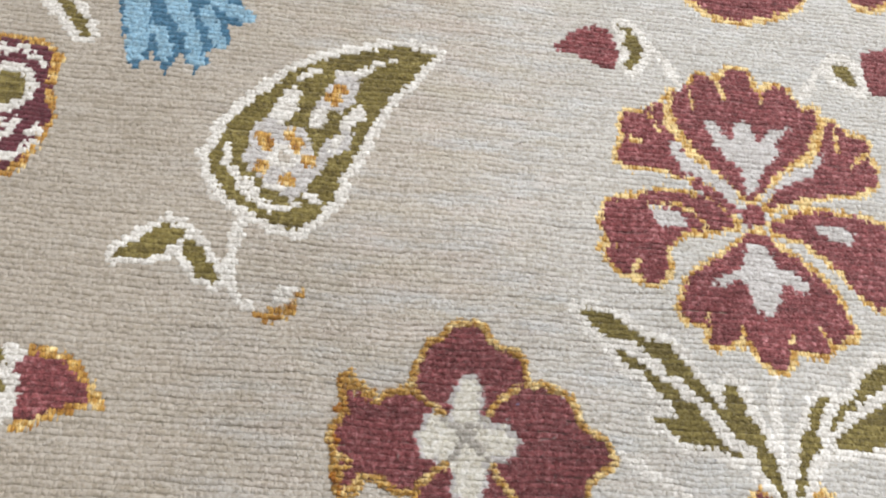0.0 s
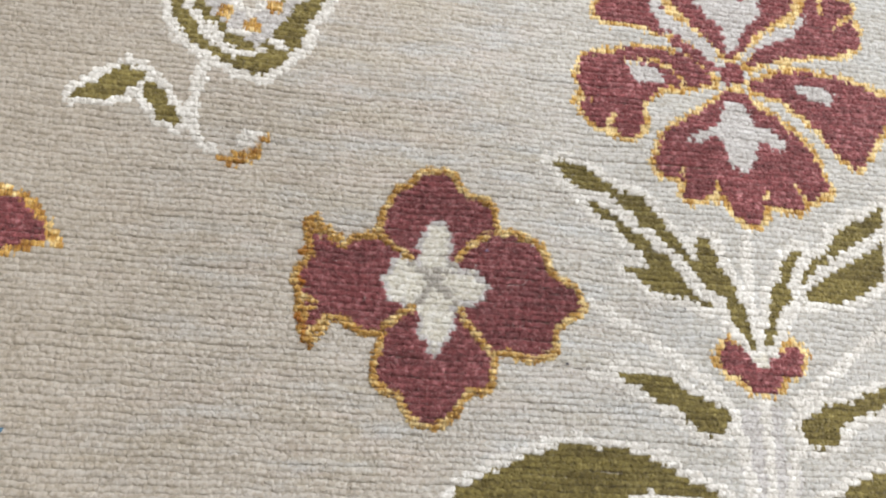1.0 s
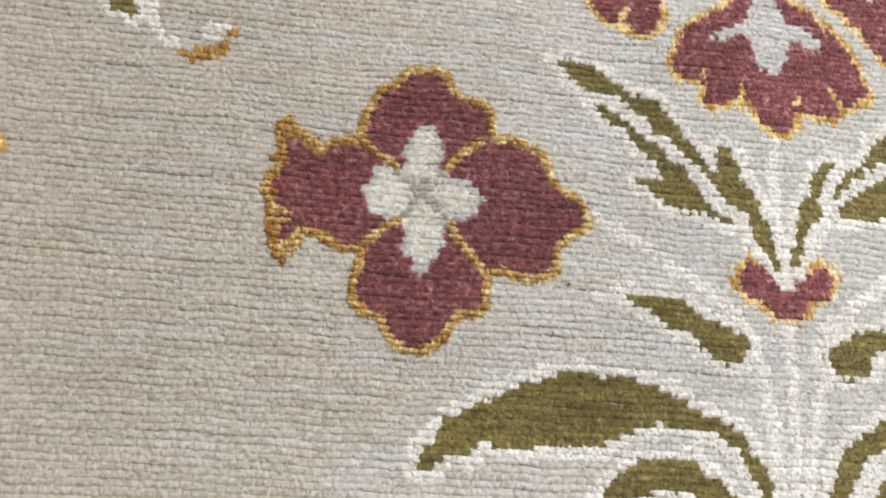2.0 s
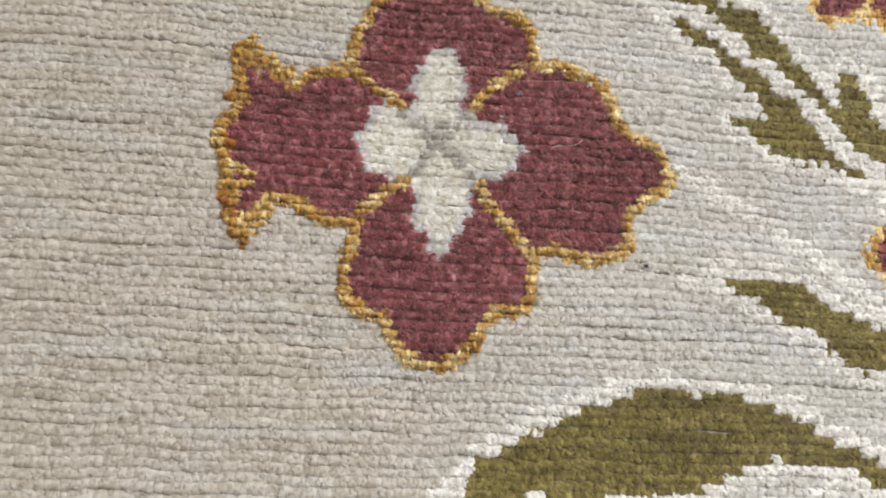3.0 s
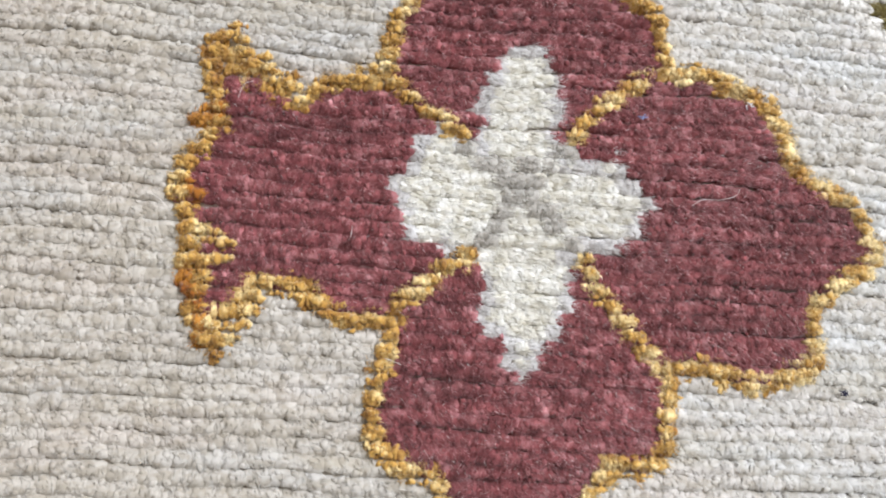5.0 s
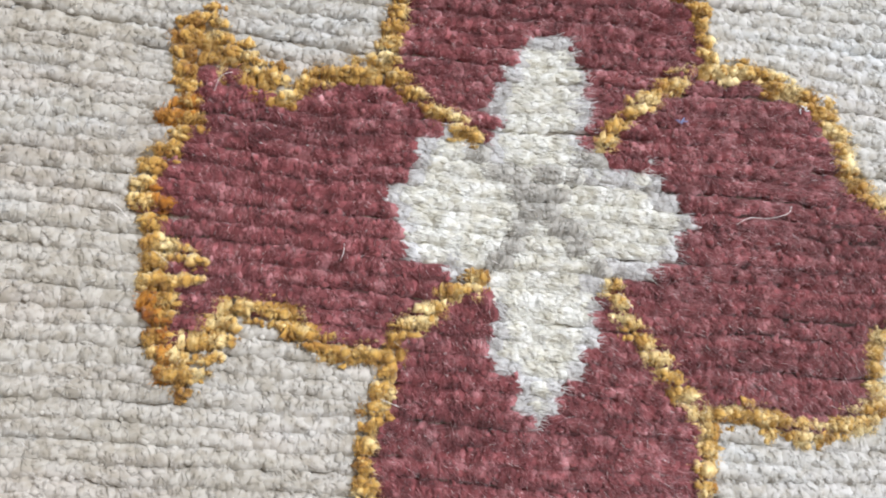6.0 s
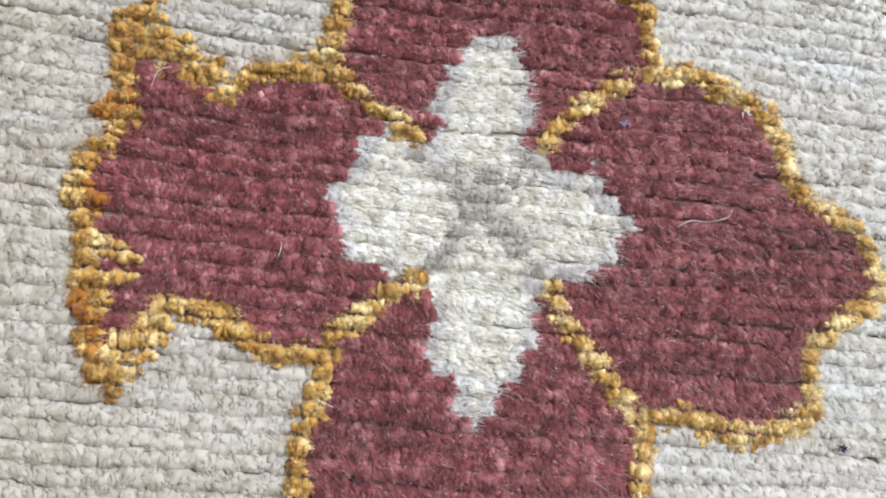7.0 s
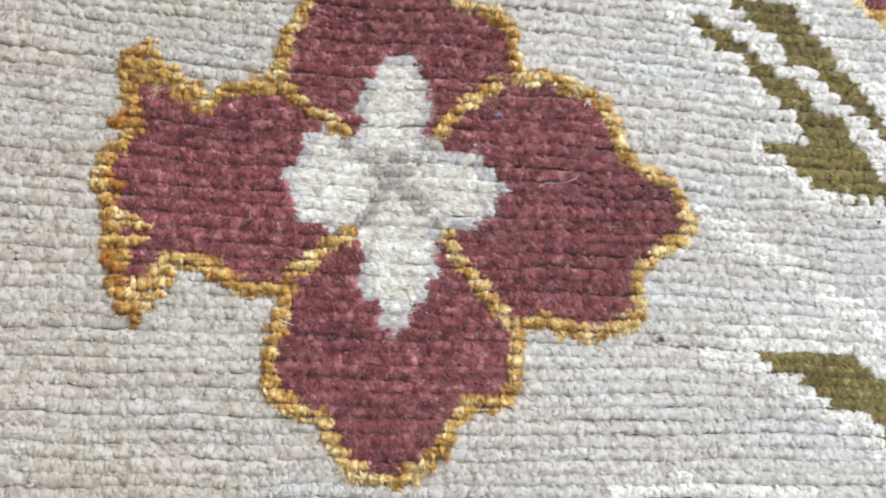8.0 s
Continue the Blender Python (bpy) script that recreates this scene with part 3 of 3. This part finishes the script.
def gap(p, line, closed):
    """The distance of the points p from the line."""
    best = np.full(len(p), 1e9)
    ends = np.roll(line, -1, 0) if closed else line[1:]
    for a, b in zip(line, ends):
        d = b - a
        s = np.clip(((p - a) @ d) / (d @ d + 1e-9), 0, 1)
        best = np.minimum(best, np.hypot(*(p - a - s[:, None] * d).T))
    return best


def wave(x, y, seed, size):
    """Smooth wandering between about -1 and 1."""
    g = np.random.default_rng(seed)
    out = 0
    for _ in range(5):
        a, b, c = g.uniform(-1, 1), g.uniform(-1, 1), g.uniform(0, 6.28)
        out = out + np.sin((a * x + b * y) / size * 4 + c)
    return out / 3


ROPES = ("petal_outline", "outline_tail")


def motif_at(p):
    """The motif that each of the points p belongs to, or -1 for the ground."""
    out = np.full(len(p), -1)
    for k, (name, _, _, way, width, pts) in enumerate(M):
        lo, hi = pts.min(0) - width - 1, pts.max(0) + width + 1
        near = np.nonzero(((p >= lo) & (p <= hi)).all(1))[0]
        q = p[near]
        width = width * (0.93 + 0.22 * wave(q[:, 0], q[:, 1], 50, 9)) * (0.8 if name in ROPES else 1.0) if way in ("rim", "line", "halo", "edge") else width
        if way == "fill":
            ok = inside(q, pts)
        elif way == "rim":
            ok = inside(q, pts) & (gap(q, pts, True) < width)
        elif way == "halo":
            ok = (gap(q, pts, True) < width) | inside(q, pts)
        elif way == "edge":
            far = gap(q, pts, False)
            ok = (far < 0.5) | ((far < width) & inside(q, np.vstack([pts, CENTRE])))
        elif way == "line":
            ok = gap(q, pts, False) < width / 2
        else:
            ok = np.hypot(*(q - pts[0]).T) < width
        out[near[ok]] = k
    return out


# ---- knots ----
PX, PY = 1.3, 2.78  # mm between knots along a row, and between rows
rng = np.random.default_rng(7)


def row_wave(x, row, seed, lengths):
    """Wandering along each row, of its own for every row, between about -1 and 1."""
    g = np.random.default_rng(seed)
    return sum(np.sin(x / ln + g.uniform(0, 6.28, 400)[row]) for ln in lengths) / 1.8


nx, ny = int((X1 - X0) / PX), int((Y1 - Y0) / PY)
ii, jj = np.meshgrid(np.arange(nx), np.arange(ny))
gx = X0 + (ii + rng.uniform(-0.45, 0.45, ii.shape) + rng.uniform(0, 1, (ny, 1))) * PX
gy = Y0 + (jj + rng.normal(0, 0.06, ii.shape)) * PY
slack = rng.normal(0, 0.065, (ny, 2)) * PY  # no row lies quite true
along = 0.5 + 0.5 * np.sin(gx / 47 + 1.7 * jj)
gy = gy + slack[jj, 0] * along + slack[jj, 1] * (1 - along)
gy = gy + 0.20 * row_wave(gx, jj, 1, (6.0, 13.0, 31.0))
gy = gy + 1.1 * wave(gx, gy, 3, 60) + 0.45 * wave(gx, gy, 4, 16) - 0.006 * gx
KX, KY = gx.ravel(), gy.ravel()
KP = np.c_[KX, KY]
# rows lie open here and closed there, so the grooves between them come and go
OPEN = row_wave(gx, jj, 2, (5.0, 11.0, 27.0)).ravel()
HIGH = row_wave(gx, jj, 3, (3.1, 8.0, 19.0)).ravel()


def ripple(x, y):
    """A low fold of the rug that falls away towards the large leaf."""
    across, along = 0.34 * (x - 52) - 0.94 * (y + 55), 0.94 * (x - 52) + 0.34 * (y + 55)
    rise = 1 / (1 + np.exp(across / 4.5)) * np.exp(-np.maximum(-across, 0) / 45)
    return 3.0 * rise * np.exp(-((along / 48) ** 2))

# how near the camera comes to each knot: 1 in the stretch round the flower, falling softly to 0
AWAY = np.hypot(np.maximum(np.abs(KX + 3) - 88, 0), np.maximum(np.abs(KY + 4) - 56, 0)) / 85
NEAR = 1 - np.clip(AWAY, 0, 1) ** 2 * (3 - 2 * np.clip(AWAY, 0, 1))
CORE = NEAR > 0.97

which = motif_at(KP + rng.normal(0, 1, KP.shape) * (0.54 - 0.18 * NEAR)[:, None])
colour = np.array([M[k][2] if k >= 0 else "taupe" for k in which])
gold = (colour == "gold") | (colour == "amber")
seam = np.isin(which, [k for k, m in enumerate(M) if m[0] == "cross_heart"])
wine = (colour == "burgundy") | (colour == "plum")
KZ = 0.25 * wave(KX, KY, 9, 45) + np.where(wine, 0.25, 0) + np.where(gold, 0.35, 0) + np.where(colour == "ivory", 0.2, 0) + np.where(seam, 0.35, 0) + 0.09 * HIGH + rng.normal(0, 1, len(KX)) * 0.035 + ripple(KX, KY)

# one knot: a rounded tuft of 11 corners
ang = np.arange(5) * math.tau / 5
TUFT = np.vstack([np.c_[np.cos(ang), np.sin(ang), 0 * ang], np.c_[0.72 * np.cos(ang + 0.5), 0.72 * np.sin(ang + 0.5), 0 * ang + 0.72], [[0, 0, 1.0]]])
TUFT_TRI = []
for k in range(5):
    n = (k + 1) % 5
    TUFT_TRI += [(k, n, 5 + k), (n, 5 + n, 5 + k), (5 + k, 5 + n, 10)]
TUFT_TRI = np.array(TUFT_TRI)
TOP_Z, DEEP = 10.6, 2.0  # mm above the rug's underside, and the tuft's height


def tufts(idx, wide=1.0, tall=1.0):
    """Corners and triangles, in metres, of the knots with those numbers."""
    n = len(idx)
    g = np.random.default_rng(len(idx))
    sx = PX * (2.15 if wide == 1.0 else 0.9) * wide * g.uniform(0.8, 1.25, n)
    sy = PY * (0.715 + 0.16 * (1 - NEAR[idx]) - 0.085 * wine[idx] + 0.08 * OPEN[idx] + g.normal(0, 0.045, n)) * wide * g.uniform(0.9, 1.1, n)
    h = DEEP * tall * g.uniform(0.985, 1.015, n)
    turn = g.normal(0, 0.12, n)
    shape = TUFT[None] * (1 + g.normal(0, 0.03, (n, 11, 1)))
    x, y, z = shape[..., 0] * sx[:, None], shape[..., 1] * sy[:, None], shape[..., 2] * h[:, None]
    lean_x, lean_y = g.normal(0.12, 0.06, n)[:, None], g.normal(-0.22, 0.06, n)[:, None]
    x, y = x + lean_x * z, y + lean_y * z
    c, s = np.cos(turn)[:, None], np.sin(turn)[:, None]
    v = np.stack([KX[idx][:, None] + c * x - s * y, KY[idx][:, None] + s * x + c * y, (TOP_Z - DEEP + KZ[idx])[:, None] + z], -1)
    return v.reshape(-1, 3) / 1000, (TUFT_TRI[None] + 11 * np.arange(n)[:, None, None]).reshape(-1, 3)


SPIKE_TRI = np.array([(0, 1, 3), (1, 2, 3), (2, 0, 3)])


def fibres(idx, each, length, thick, seed, up=0.55, stray=0.35, lift=0.0, comb=(0.40, -0.75), wander=1.0):
    """Cut fibre ends standing out of the knots with those numbers, leaning with the pile."""
    g = np.random.default_rng(seed)
    lean = np.c_[comb[0] + 0.5 * wander * wave(KX[idx], KY[idx], 31, 12), comb[1] + 0.4 * wander * wave(KX[idx], KY[idx], 32, 14), np.full(len(idx), up)]
    lean = lean + g.normal(0, 0.25 * wander, lean.shape)
    count = np.floor(each + g.uniform(0, 1, len(idx))).astype(int)
    thick = np.repeat(np.broadcast_to(thick, len(idx)), count)[:, None]
    lean, idx = np.repeat(lean, count, 0), np.repeat(idx, count)
    n = len(idx)
    dx, dy = g.uniform(-0.62, 0.62, n), g.uniform(-0.5, 0.5, n)
    drop = 2.2 * dy**2
    root = np.c_[KX[idx] + dx * PX, KY[idx] + dy * PY - 0.15, TOP_Z + lift + KZ[idx] - drop - g.uniform(0.0, 0.15, n)]
    way = lean + g.normal(0, stray, (n, 3))
    way[:, 2] = np.abs(way[:, 2]) + 0.1
    way /= np.linalg.norm(way, axis=1)[:, None]
    tip = root + way * length * g.uniform(0.55, 1.3, n)[:, None]
    side = np.cross(way, [0.3, 0.2, 1.0])
    side /= np.linalg.norm(side, axis=1)[:, None]
    over = np.cross(side, way)
    r = thick * g.uniform(0.6, 1.3, (n, 1))
    v = np.stack([root + (side * math.cos(a) + over * math.sin(a)) * r for a in (0, 2.094, 4.189)] + [tip], 1)
    return v.reshape(-1, 3) / 1000, (SPIKE_TRI[None] + 4 * np.arange(n)[:, None, None]).reshape(-1, 3)


def joined(*parts):
    verts, tris, start = [], [], 0
    for v, t in parts:
        verts.append(v), tris.append(t + start)
        start += len(v)
    return np.vstack(verts), np.vstack(tris)


# silk ends curl into small lumps
LUMP = bmesh.new()
bmesh.ops.create_icosphere(LUMP, subdivisions=1, radius=1.0)
LUMP_V, LUMP_T = np.array([v.co[:] for v in LUMP.verts]), np.array([[v.index for v in f.verts] for f in LUMP.faces])
LUMP.free()


def lumps(idx, each, seed, low=0.30, high=0.62, sink=0.65, loose=0.33, stretch=(1, 1, 1)):
    """Curled ends of yarn crowding over the knots with those numbers."""
    g = np.random.default_rng(seed)
    idx = np.repeat(idx, np.floor(each + g.uniform(0, 1, len(idx))).astype(int))
    n = len(idx)
    if not n:
        return np.zeros((0, 3)), np.zeros((0, 3), int)
    dy = g.uniform(-0.5, 0.5, n)
    at = np.c_[KX[idx] + g.uniform(-0.9, 0.9, n), KY[idx] + dy * PY - 0.25, TOP_Z + KZ[idx] - sink - 1.6 * dy**2 + g.uniform(-loose, loose, n)]
    size = g.uniform(low, high, (n, 1, 1)) * g.uniform(0.7, 1.35, (n, 1, 3)) * np.array(stretch)
    v = LUMP_V[None] * (1 + g.normal(0, 0.24, (n, len(LUMP_V), 1))) * size + at[:, None]
    return v.reshape(-1, 3) / 1000, (LUMP_T[None] + len(LUMP_V) * np.arange(n)[:, None, None]).reshape(-1, 3)


def along(pts, way, width, step, g):
    """Places scattered over the band of an outline, about one for each step of its length, and the height of the roll there."""
    line = pts
    if way == "edge":
        # corners rounded, and the band drawn in from the edge
        line = np.vstack([pts[:1], (0.75 * pts[:-1] + 0.25 * pts[1:]), (0.25 * pts[:-1] + 0.75 * pts[1:]), pts[-1:]])
        order = np.r_[0, np.arange(len(pts) - 1) + 0.25, np.arange(len(pts) - 1) + 0.75, len(pts) - 1]
        line = line[np.argsort(order)]
    run = np.r_[0, np.cumsum(np.hypot(*np.diff(line, axis=0).T))]
    at = g.uniform(0, run[-1], int(run[-1] / step))
    spot = np.c_[np.interp(at, run, line[:, 0]), np.interp(at, run, line[:, 1])]
    ahead = np.c_[np.interp(at + 0.6, run, line[:, 0]), np.interp(at + 0.6, run, line[:, 1])] - np.c_[np.interp(at - 0.6, run, line[:, 0]), np.interp(at - 0.6, run, line[:, 1])]
    ahead /= np.linalg.norm(ahead, axis=1)[:, None] + 1e-9
    side = np.c_[-ahead[:, 1], ahead[:, 0]]
    swell = width * (0.86 + 0.30 * wave(spot[:, 0], spot[:, 1], 61, 1.7))
    off = np.clip(g.normal(0, 0.26, len(at)), -0.5, 0.5)
    if way == "edge":
        side *= np.where((side * -spot).sum(1) > 0, 1, -1)[:, None]
        spot = spot + side * (swell * 0.34)[:, None]
    spot = spot + side * (off * swell + 0.45 * wave(spot[:, 0], spot[:, 1], 62, 2.2))[:, None]
    # the ends gather on the knotted rows
    row = (spot[:, 1] - 1.1 * wave(*spot.T, 3, 60) - 0.45 * wave(*spot.T, 4, 16) + 0.006 * spot[:, 0] - Y0) / PY
    spot[:, 1] += 0.4 * (np.round(row) - row) * PY
    return spot, 1 - 3.2 * off**2 - 1.6 * (np.round(row) - row) ** 2


def rope(pts, way, width, seed):
    """Curled silk ends crowding into a raised roll along an outline."""
    g = np.random.default_rng(seed)
    spot, roll = along(pts, way, width * 1.12, 0.15, g)
    n = len(spot)
    z = TOP_Z - 0.45 + 0.8 * roll + ripple(*spot.T) + 0.25 * wave(*spot.T, 9, 45) + g.normal(0, 0.12, n)
    size = g.uniform(0.34, 0.74, (n, 1, 1)) * g.uniform(0.5, 1.6, (n, 1, 3))
    v = LUMP_V[None] * (1 + g.normal(0, 0.30, (n, len(LUMP_V), 1))) * size + np.c_[spot, z][:, None]
    balls = v.reshape(-1, 3) / 1000, (LUMP_T[None] + len(LUMP_V) * np.arange(n)[:, None, None]).reshape(-1, 3)
    # fuzz of fine ends all over the roll
    spot, roll = along(pts, way, width * 1.12, 0.02, g)
    n = len(spot)
    root = np.c_[spot, TOP_Z - 0.1 + 0.75 * roll + ripple(*spot.T) + 0.25 * wave(*spot.T, 9, 45) + g.normal(0, 0.15, n)]
    way3 = g.normal(0, 0.8, (n, 3)) + (0.2, -0.3, 0.7)
    way3 /= np.linalg.norm(way3, axis=1)[:, None]
    side = np.cross(way3, (0.3, 0.2, 1.0))
    side /= np.linalg.norm(side, axis=1)[:, None]
    over, r = np.cross(side, way3), g.uniform(0.05, 0.12, (n, 1))
    v = np.stack([root + (side * math.cos(a) + over * math.sin(a)) * r for a in (0, 2.094, 4.189)] + [root + way3 * g.uniform(0.4, 1.15, (n, 1))], 1)
    return joined(balls, (v.reshape(-1, 3) / 1000, (SPIKE_TRI[None] + 4 * np.arange(n)[:, None, None]).reshape(-1, 3)))


def pile(idx, wool):
    """A patch of pile: its knots and their cut fibre ends, finer and closer where the camera comes near."""
    wool = "gold" if wool == "amber" else wool
    core, near = idx[CORE[idx]], NEAR[idx]
    combed = wool in ("cream", "pale")
    size, up, stray = {"burgundy": (1.6, 0.6, 0.38), "cream": (2.0, 0.45, 0.32), "pale": (1.8, 0.45, 0.34), "gold": (0.95, 1.0, 0.7), "ivory": (1.9, 0.6, 0.5), "taupe": (1.3, 0.38, 0.36)}.get(wool, (1.4, 0.75, 0.5))
    rich = {"burgundy": 1.5, "gold": 0.9, "cream": 0.9, "pale": 1.0, "ivory": 0.45, "taupe": 0.75 - 0.35 * near}.get(wool, 1.0)
    slim = {"burgundy": 0.80, "cream": 0.85, "pale": 0.85}.get(wool, 0.92)
    base = joined(tufts(idx, 0.95, 0.85), lumps(core, 1, 15, loose=0.3, stretch=(1.3, 0.8, 0.9)), lumps(idx[(near > 0.3) & ~CORE[idx]], 1, 16, stretch=(1.6, 0.8, 0.8))) if wool == "gold" else tufts(idx)
    if wool == "burgundy":
        base = joined(base, lumps(idx, 1.3, 18, 0.42, 0.72, 0.42, 0.16))
    elif wool in ("olive", "ivory", "blue"):
        base = joined(base, lumps(idx, 1.2, 19, 0.48, 0.8, 0.48, 0.14))
    elif combed:
        base = joined(base, lumps(idx, 2.2, 21, 0.42, 0.68, 0.42, 0.10, (2.0, 0.8, 0.6)))
    elif wool != "gold":
        base = joined(base, lumps(idx, 0.15 + 1.6 * near**2, 17, 0.40, 0.76, 0.53, 0.11, (1.25, 1.0, 0.85)))
    return joined(
        base,
        fibres(idx, (3.4 + 16.5 * near**2) * rich, size, (0.19 - 0.105 * near) * slim, 5, up, stray, 0.0, (1.0, -0.22) if combed else (0.40, -0.75), 0.35 if combed else 1.0),
        fibres(core if wool == "gold" else core[:0], 16, 1.1, 0.05, 9, 1.2, 0.8, 0.45),
        fibres(core if wool == "burgundy" else core[:0], 0.9, size * 1.9, 0.03, 8, up + 0.2, 0.5),
    )


# the plain rest of the rug, in ridged rows
def ridges(x0, x1, y0, y1):
    """Rows of pile as continuous rounded ridges, in metres."""
    n, m = int((y1 - y0) / PY), max(2, int((x1 - x0) / 70))
    prof = np.array([(-0.5, -0.62), (-0.25, -0.14), (0, 0), (0.25, -0.14), (0.5, -0.62)])
    xs = np.linspace(x0, x1, m)
    yy = y0 + (np.arange(n)[:, None] + 0.5 + prof[None, :, 0]) * PY
    yy = yy.ravel()
    zz = np.tile(prof[:, 1], n)
    gx2, gy2 = np.meshgrid(xs, yy)
    v = np.stack([gx2, gy2 + 0.5 * wave(gx2, gy2, 3, 60), TOP_Z + np.repeat(zz[:, None], m, 1)], -1).reshape(-1, 3) / 1000
    a = (np.arange(len(yy) - 1)[:, None] * m + np.arange(m - 1)[None]).ravel()
    return v, np.vstack([np.c_[a, a + 1, a + m + 1], np.c_[a, a + m + 1, a + m]])


outer = joined(ridges(-855, 855, Y1 - 3, 855), ridges(-855, 855, -655, Y0 + 2), ridges(-855, X0 + 1, Y0, Y1), ridges(X1 - 1, 855, Y0, Y1))
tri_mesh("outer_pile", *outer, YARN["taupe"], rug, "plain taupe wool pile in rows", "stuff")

ground = np.nonzero(which < 0)[0]
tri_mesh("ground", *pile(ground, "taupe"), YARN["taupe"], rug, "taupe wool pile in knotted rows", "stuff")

gold_near = []
for k, (name, label, wool, way, width, pts) in enumerate(M):
    idx = np.nonzero(which == k)[0]
    if not len(idx):
        continue
    body = joined(pile(idx, wool), rope(pts, way, width, k)) if name in ROPES else pile(idx, wool)
    part = tri_mesh(name, *body, YARN[wool], rug, label, "stuff")
    if name == "petal_outline":
        gold_near.append((part, *along(pts, way, width, 2.3, rng)))


# pale loose hairs caught all over the burgundy petals and round them
wine_near = np.nonzero(CORE & wine)[0]
tri_mesh("loose_fibre", *joined(fibres(wine_near, 4.0, 1.35, 0.045, 41, 1.1, 0.5), fibres(wine_near, 0.25, 3.2, 0.028, 43, 0.8, 0.8)), YARN["rose"], rug, "rose hairs standing out of the petals", "stuff")
tri_mesh("loose_fibre", *joined(fibres(wine_near, 0.8, 1.4, 0.036, 44, 1.1, 0.5), fibres(np.nonzero(CORE & ~wine)[0], 0.12, 2.4, 0.036, 42, 1.0, 0.9)), YARN["hair"], rug, "pale loose hairs on the pile", "stuff")


# raised gold knots that can be told apart along the outline of the four-petalled flower
def nub(seed):
    bm = bmesh.new()
    bmesh.ops.create_icosphere(bm, subdivisions=2, radius=0.00056)
    for v in bm.verts:
        n = v.co.normalized()
        bulge = noise.noise(n * 1.6 + Vector((seed, 0, 0))) * 0.55 + noise.noise(n * 4.5 + Vector((0, seed, 0))) * 0.28
        v.co *= 1 + bulge
    me = bpy.data.meshes.new("gold_knot")
    bm.to_mesh(me)
    bm.free()
    me.shade_smooth()
    me.materials.append(YARN["gold"])
    return me


NUBS = [nub(20 + k) for k in range(8)]
for part, spot, roll in gold_near:
    for (x, y), up in zip(spot, roll):
        ob = new("gold_knot", NUBS[rng.integers(8)])
        ob.parent = part
        ob.location = (x / 1000, y / 1000, (TOP_Z - 0.15 + 0.75 * up + ripple(x, y)) / 1000)
        ob.rotation_euler = (0, 0, rng.uniform(0, 3.14))
        ob.scale = (rng.uniform(1.0, 1.6), rng.uniform(0.8, 1.15), rng.uniform(0.8, 1.15))


# ---- lint lying on the rug ----
def lint(label, x, y, size, material, strands, seed):
    g = np.random.default_rng(seed)
    bm = bmesh.new()
    for _ in range(strands):
        a, ln = g.uniform(0, 6.28), size * g.uniform(0.5, 1.1)
        c = g.normal(0, size * 0.22, 2)
        last = None
        for s in range(5):
            u = s / 4 - 0.5
            at = Vector((c[0] + u * ln * math.cos(a) + g.normal(0, size * 0.06), c[1] + u * ln * math.sin(a) + g.normal(0, size * 0.06), size * 0.18 * g.uniform(0, 1.5)))
            ring = [bm.verts.new(at + size * 0.09 * Vector((-math.sin(a) * math.cos(w), math.cos(a) * math.cos(w), math.sin(w)))) for w in (0, 1.57, 3.14, 4.71)]
            if last:
                for q in range(4):
                    bm.faces.new((last[q], last[(q + 1) % 4], ring[(q + 1) % 4], ring[q]))
            else:
                bm.faces.new(ring[::-1])
            last = ring
        bm.faces.new(last)
    for v in bm.verts:
        v.co /= 1000
    me = bpy.data.meshes.new("lint")
    bm.to_mesh(me)
    bm.free()
    me.shade_smooth()
    me.materials.append(material)
    ob = new("lint", me)
    ob.location = (x / 1000, y / 1000, -0.012 + (TOP_Z + 0.75 + ripple(x, y)) / 1000)
    return tagged(ob, label, "lint", "lint on the rug")


for label, x, y, size, material, strands in (
    ("dark navy speck of lint on the taupe pile", 58.3, -34.1, 1.3, LINT, 7),
    ("dark speck of lint beside the olive leaf", 114.7, -4.9, 1.0, LINT, 5),
    ("brown speck of lint on the taupe pile", 24.6, 155.0, 1.2, LINT_BROWN, 5),
    ("white fluff caught on the gold outline", 43.4, 19.8, 1.1, LINT_WHITE, 4),
    ("blue fluff on the burgundy petal", 22.1, 15.5, 1.2, LINT_BLUE, 4),
):
    lint(label, x, y, size, material, strands, int(abs(x) * 10))


# ---- long stray hairs lying on the pile ----
def stray_hair(points, thick):
    """A fine curved hair through a few places, in millimetres, lying on the pile."""
    curve = bpy.data.curves.new("stray_hair", "CURVE")
    curve.dimensions, curve.bevel_depth, curve.bevel_resolution, curve.resolution_u = "3D", thick / 1000, 1, 6
    line = curve.splines.new("BEZIER")
    line.bezier_points.add(len(points) - 1)
    for k, (b, (x, y)) in enumerate(zip(line.bezier_points, points)):
        b.co = (x / 1000, y / 1000, -0.012 + (TOP_Z + (0.3, 0.9)[k % 2] + ripple(x, y)) / 1000)
        b.handle_left_type = b.handle_right_type = "AUTO"
    curve.materials.append(YARN["hair"])
    ob = new("stray_hair", curve)
    me = bpy.data.meshes.new_from_object(ob.evaluated_get(bpy.context.evaluated_depsgraph_get()))
    bpy.data.objects.remove(ob)
    return tagged(new("stray_hair", me), "fine pale stray hair lying on the rug's pile", "hair", "stray hairs on the rug")


for points in (
    [(31.5, -1), (33, 0), (37, 0.5), (40, 1.5), (41, 3)],
    [(-59.5, -12), (-58, -13), (-56, -14.5)],
    [(-53, 13.5), (-52, 16), (-50.5, 17)],
    [(-31.5, -12), (-31, -10.5), (-31, -9)],
    [(-66, -5.5), (-64.5, -6.5), (-63.5, -7.5)],
    [(12, -13.5), (13, -14.5), (14.5, -16)],
    [(-24, -32), (-22.5, -32.5), (-21, -33)],
):
    stray_hair(points, 0.045)
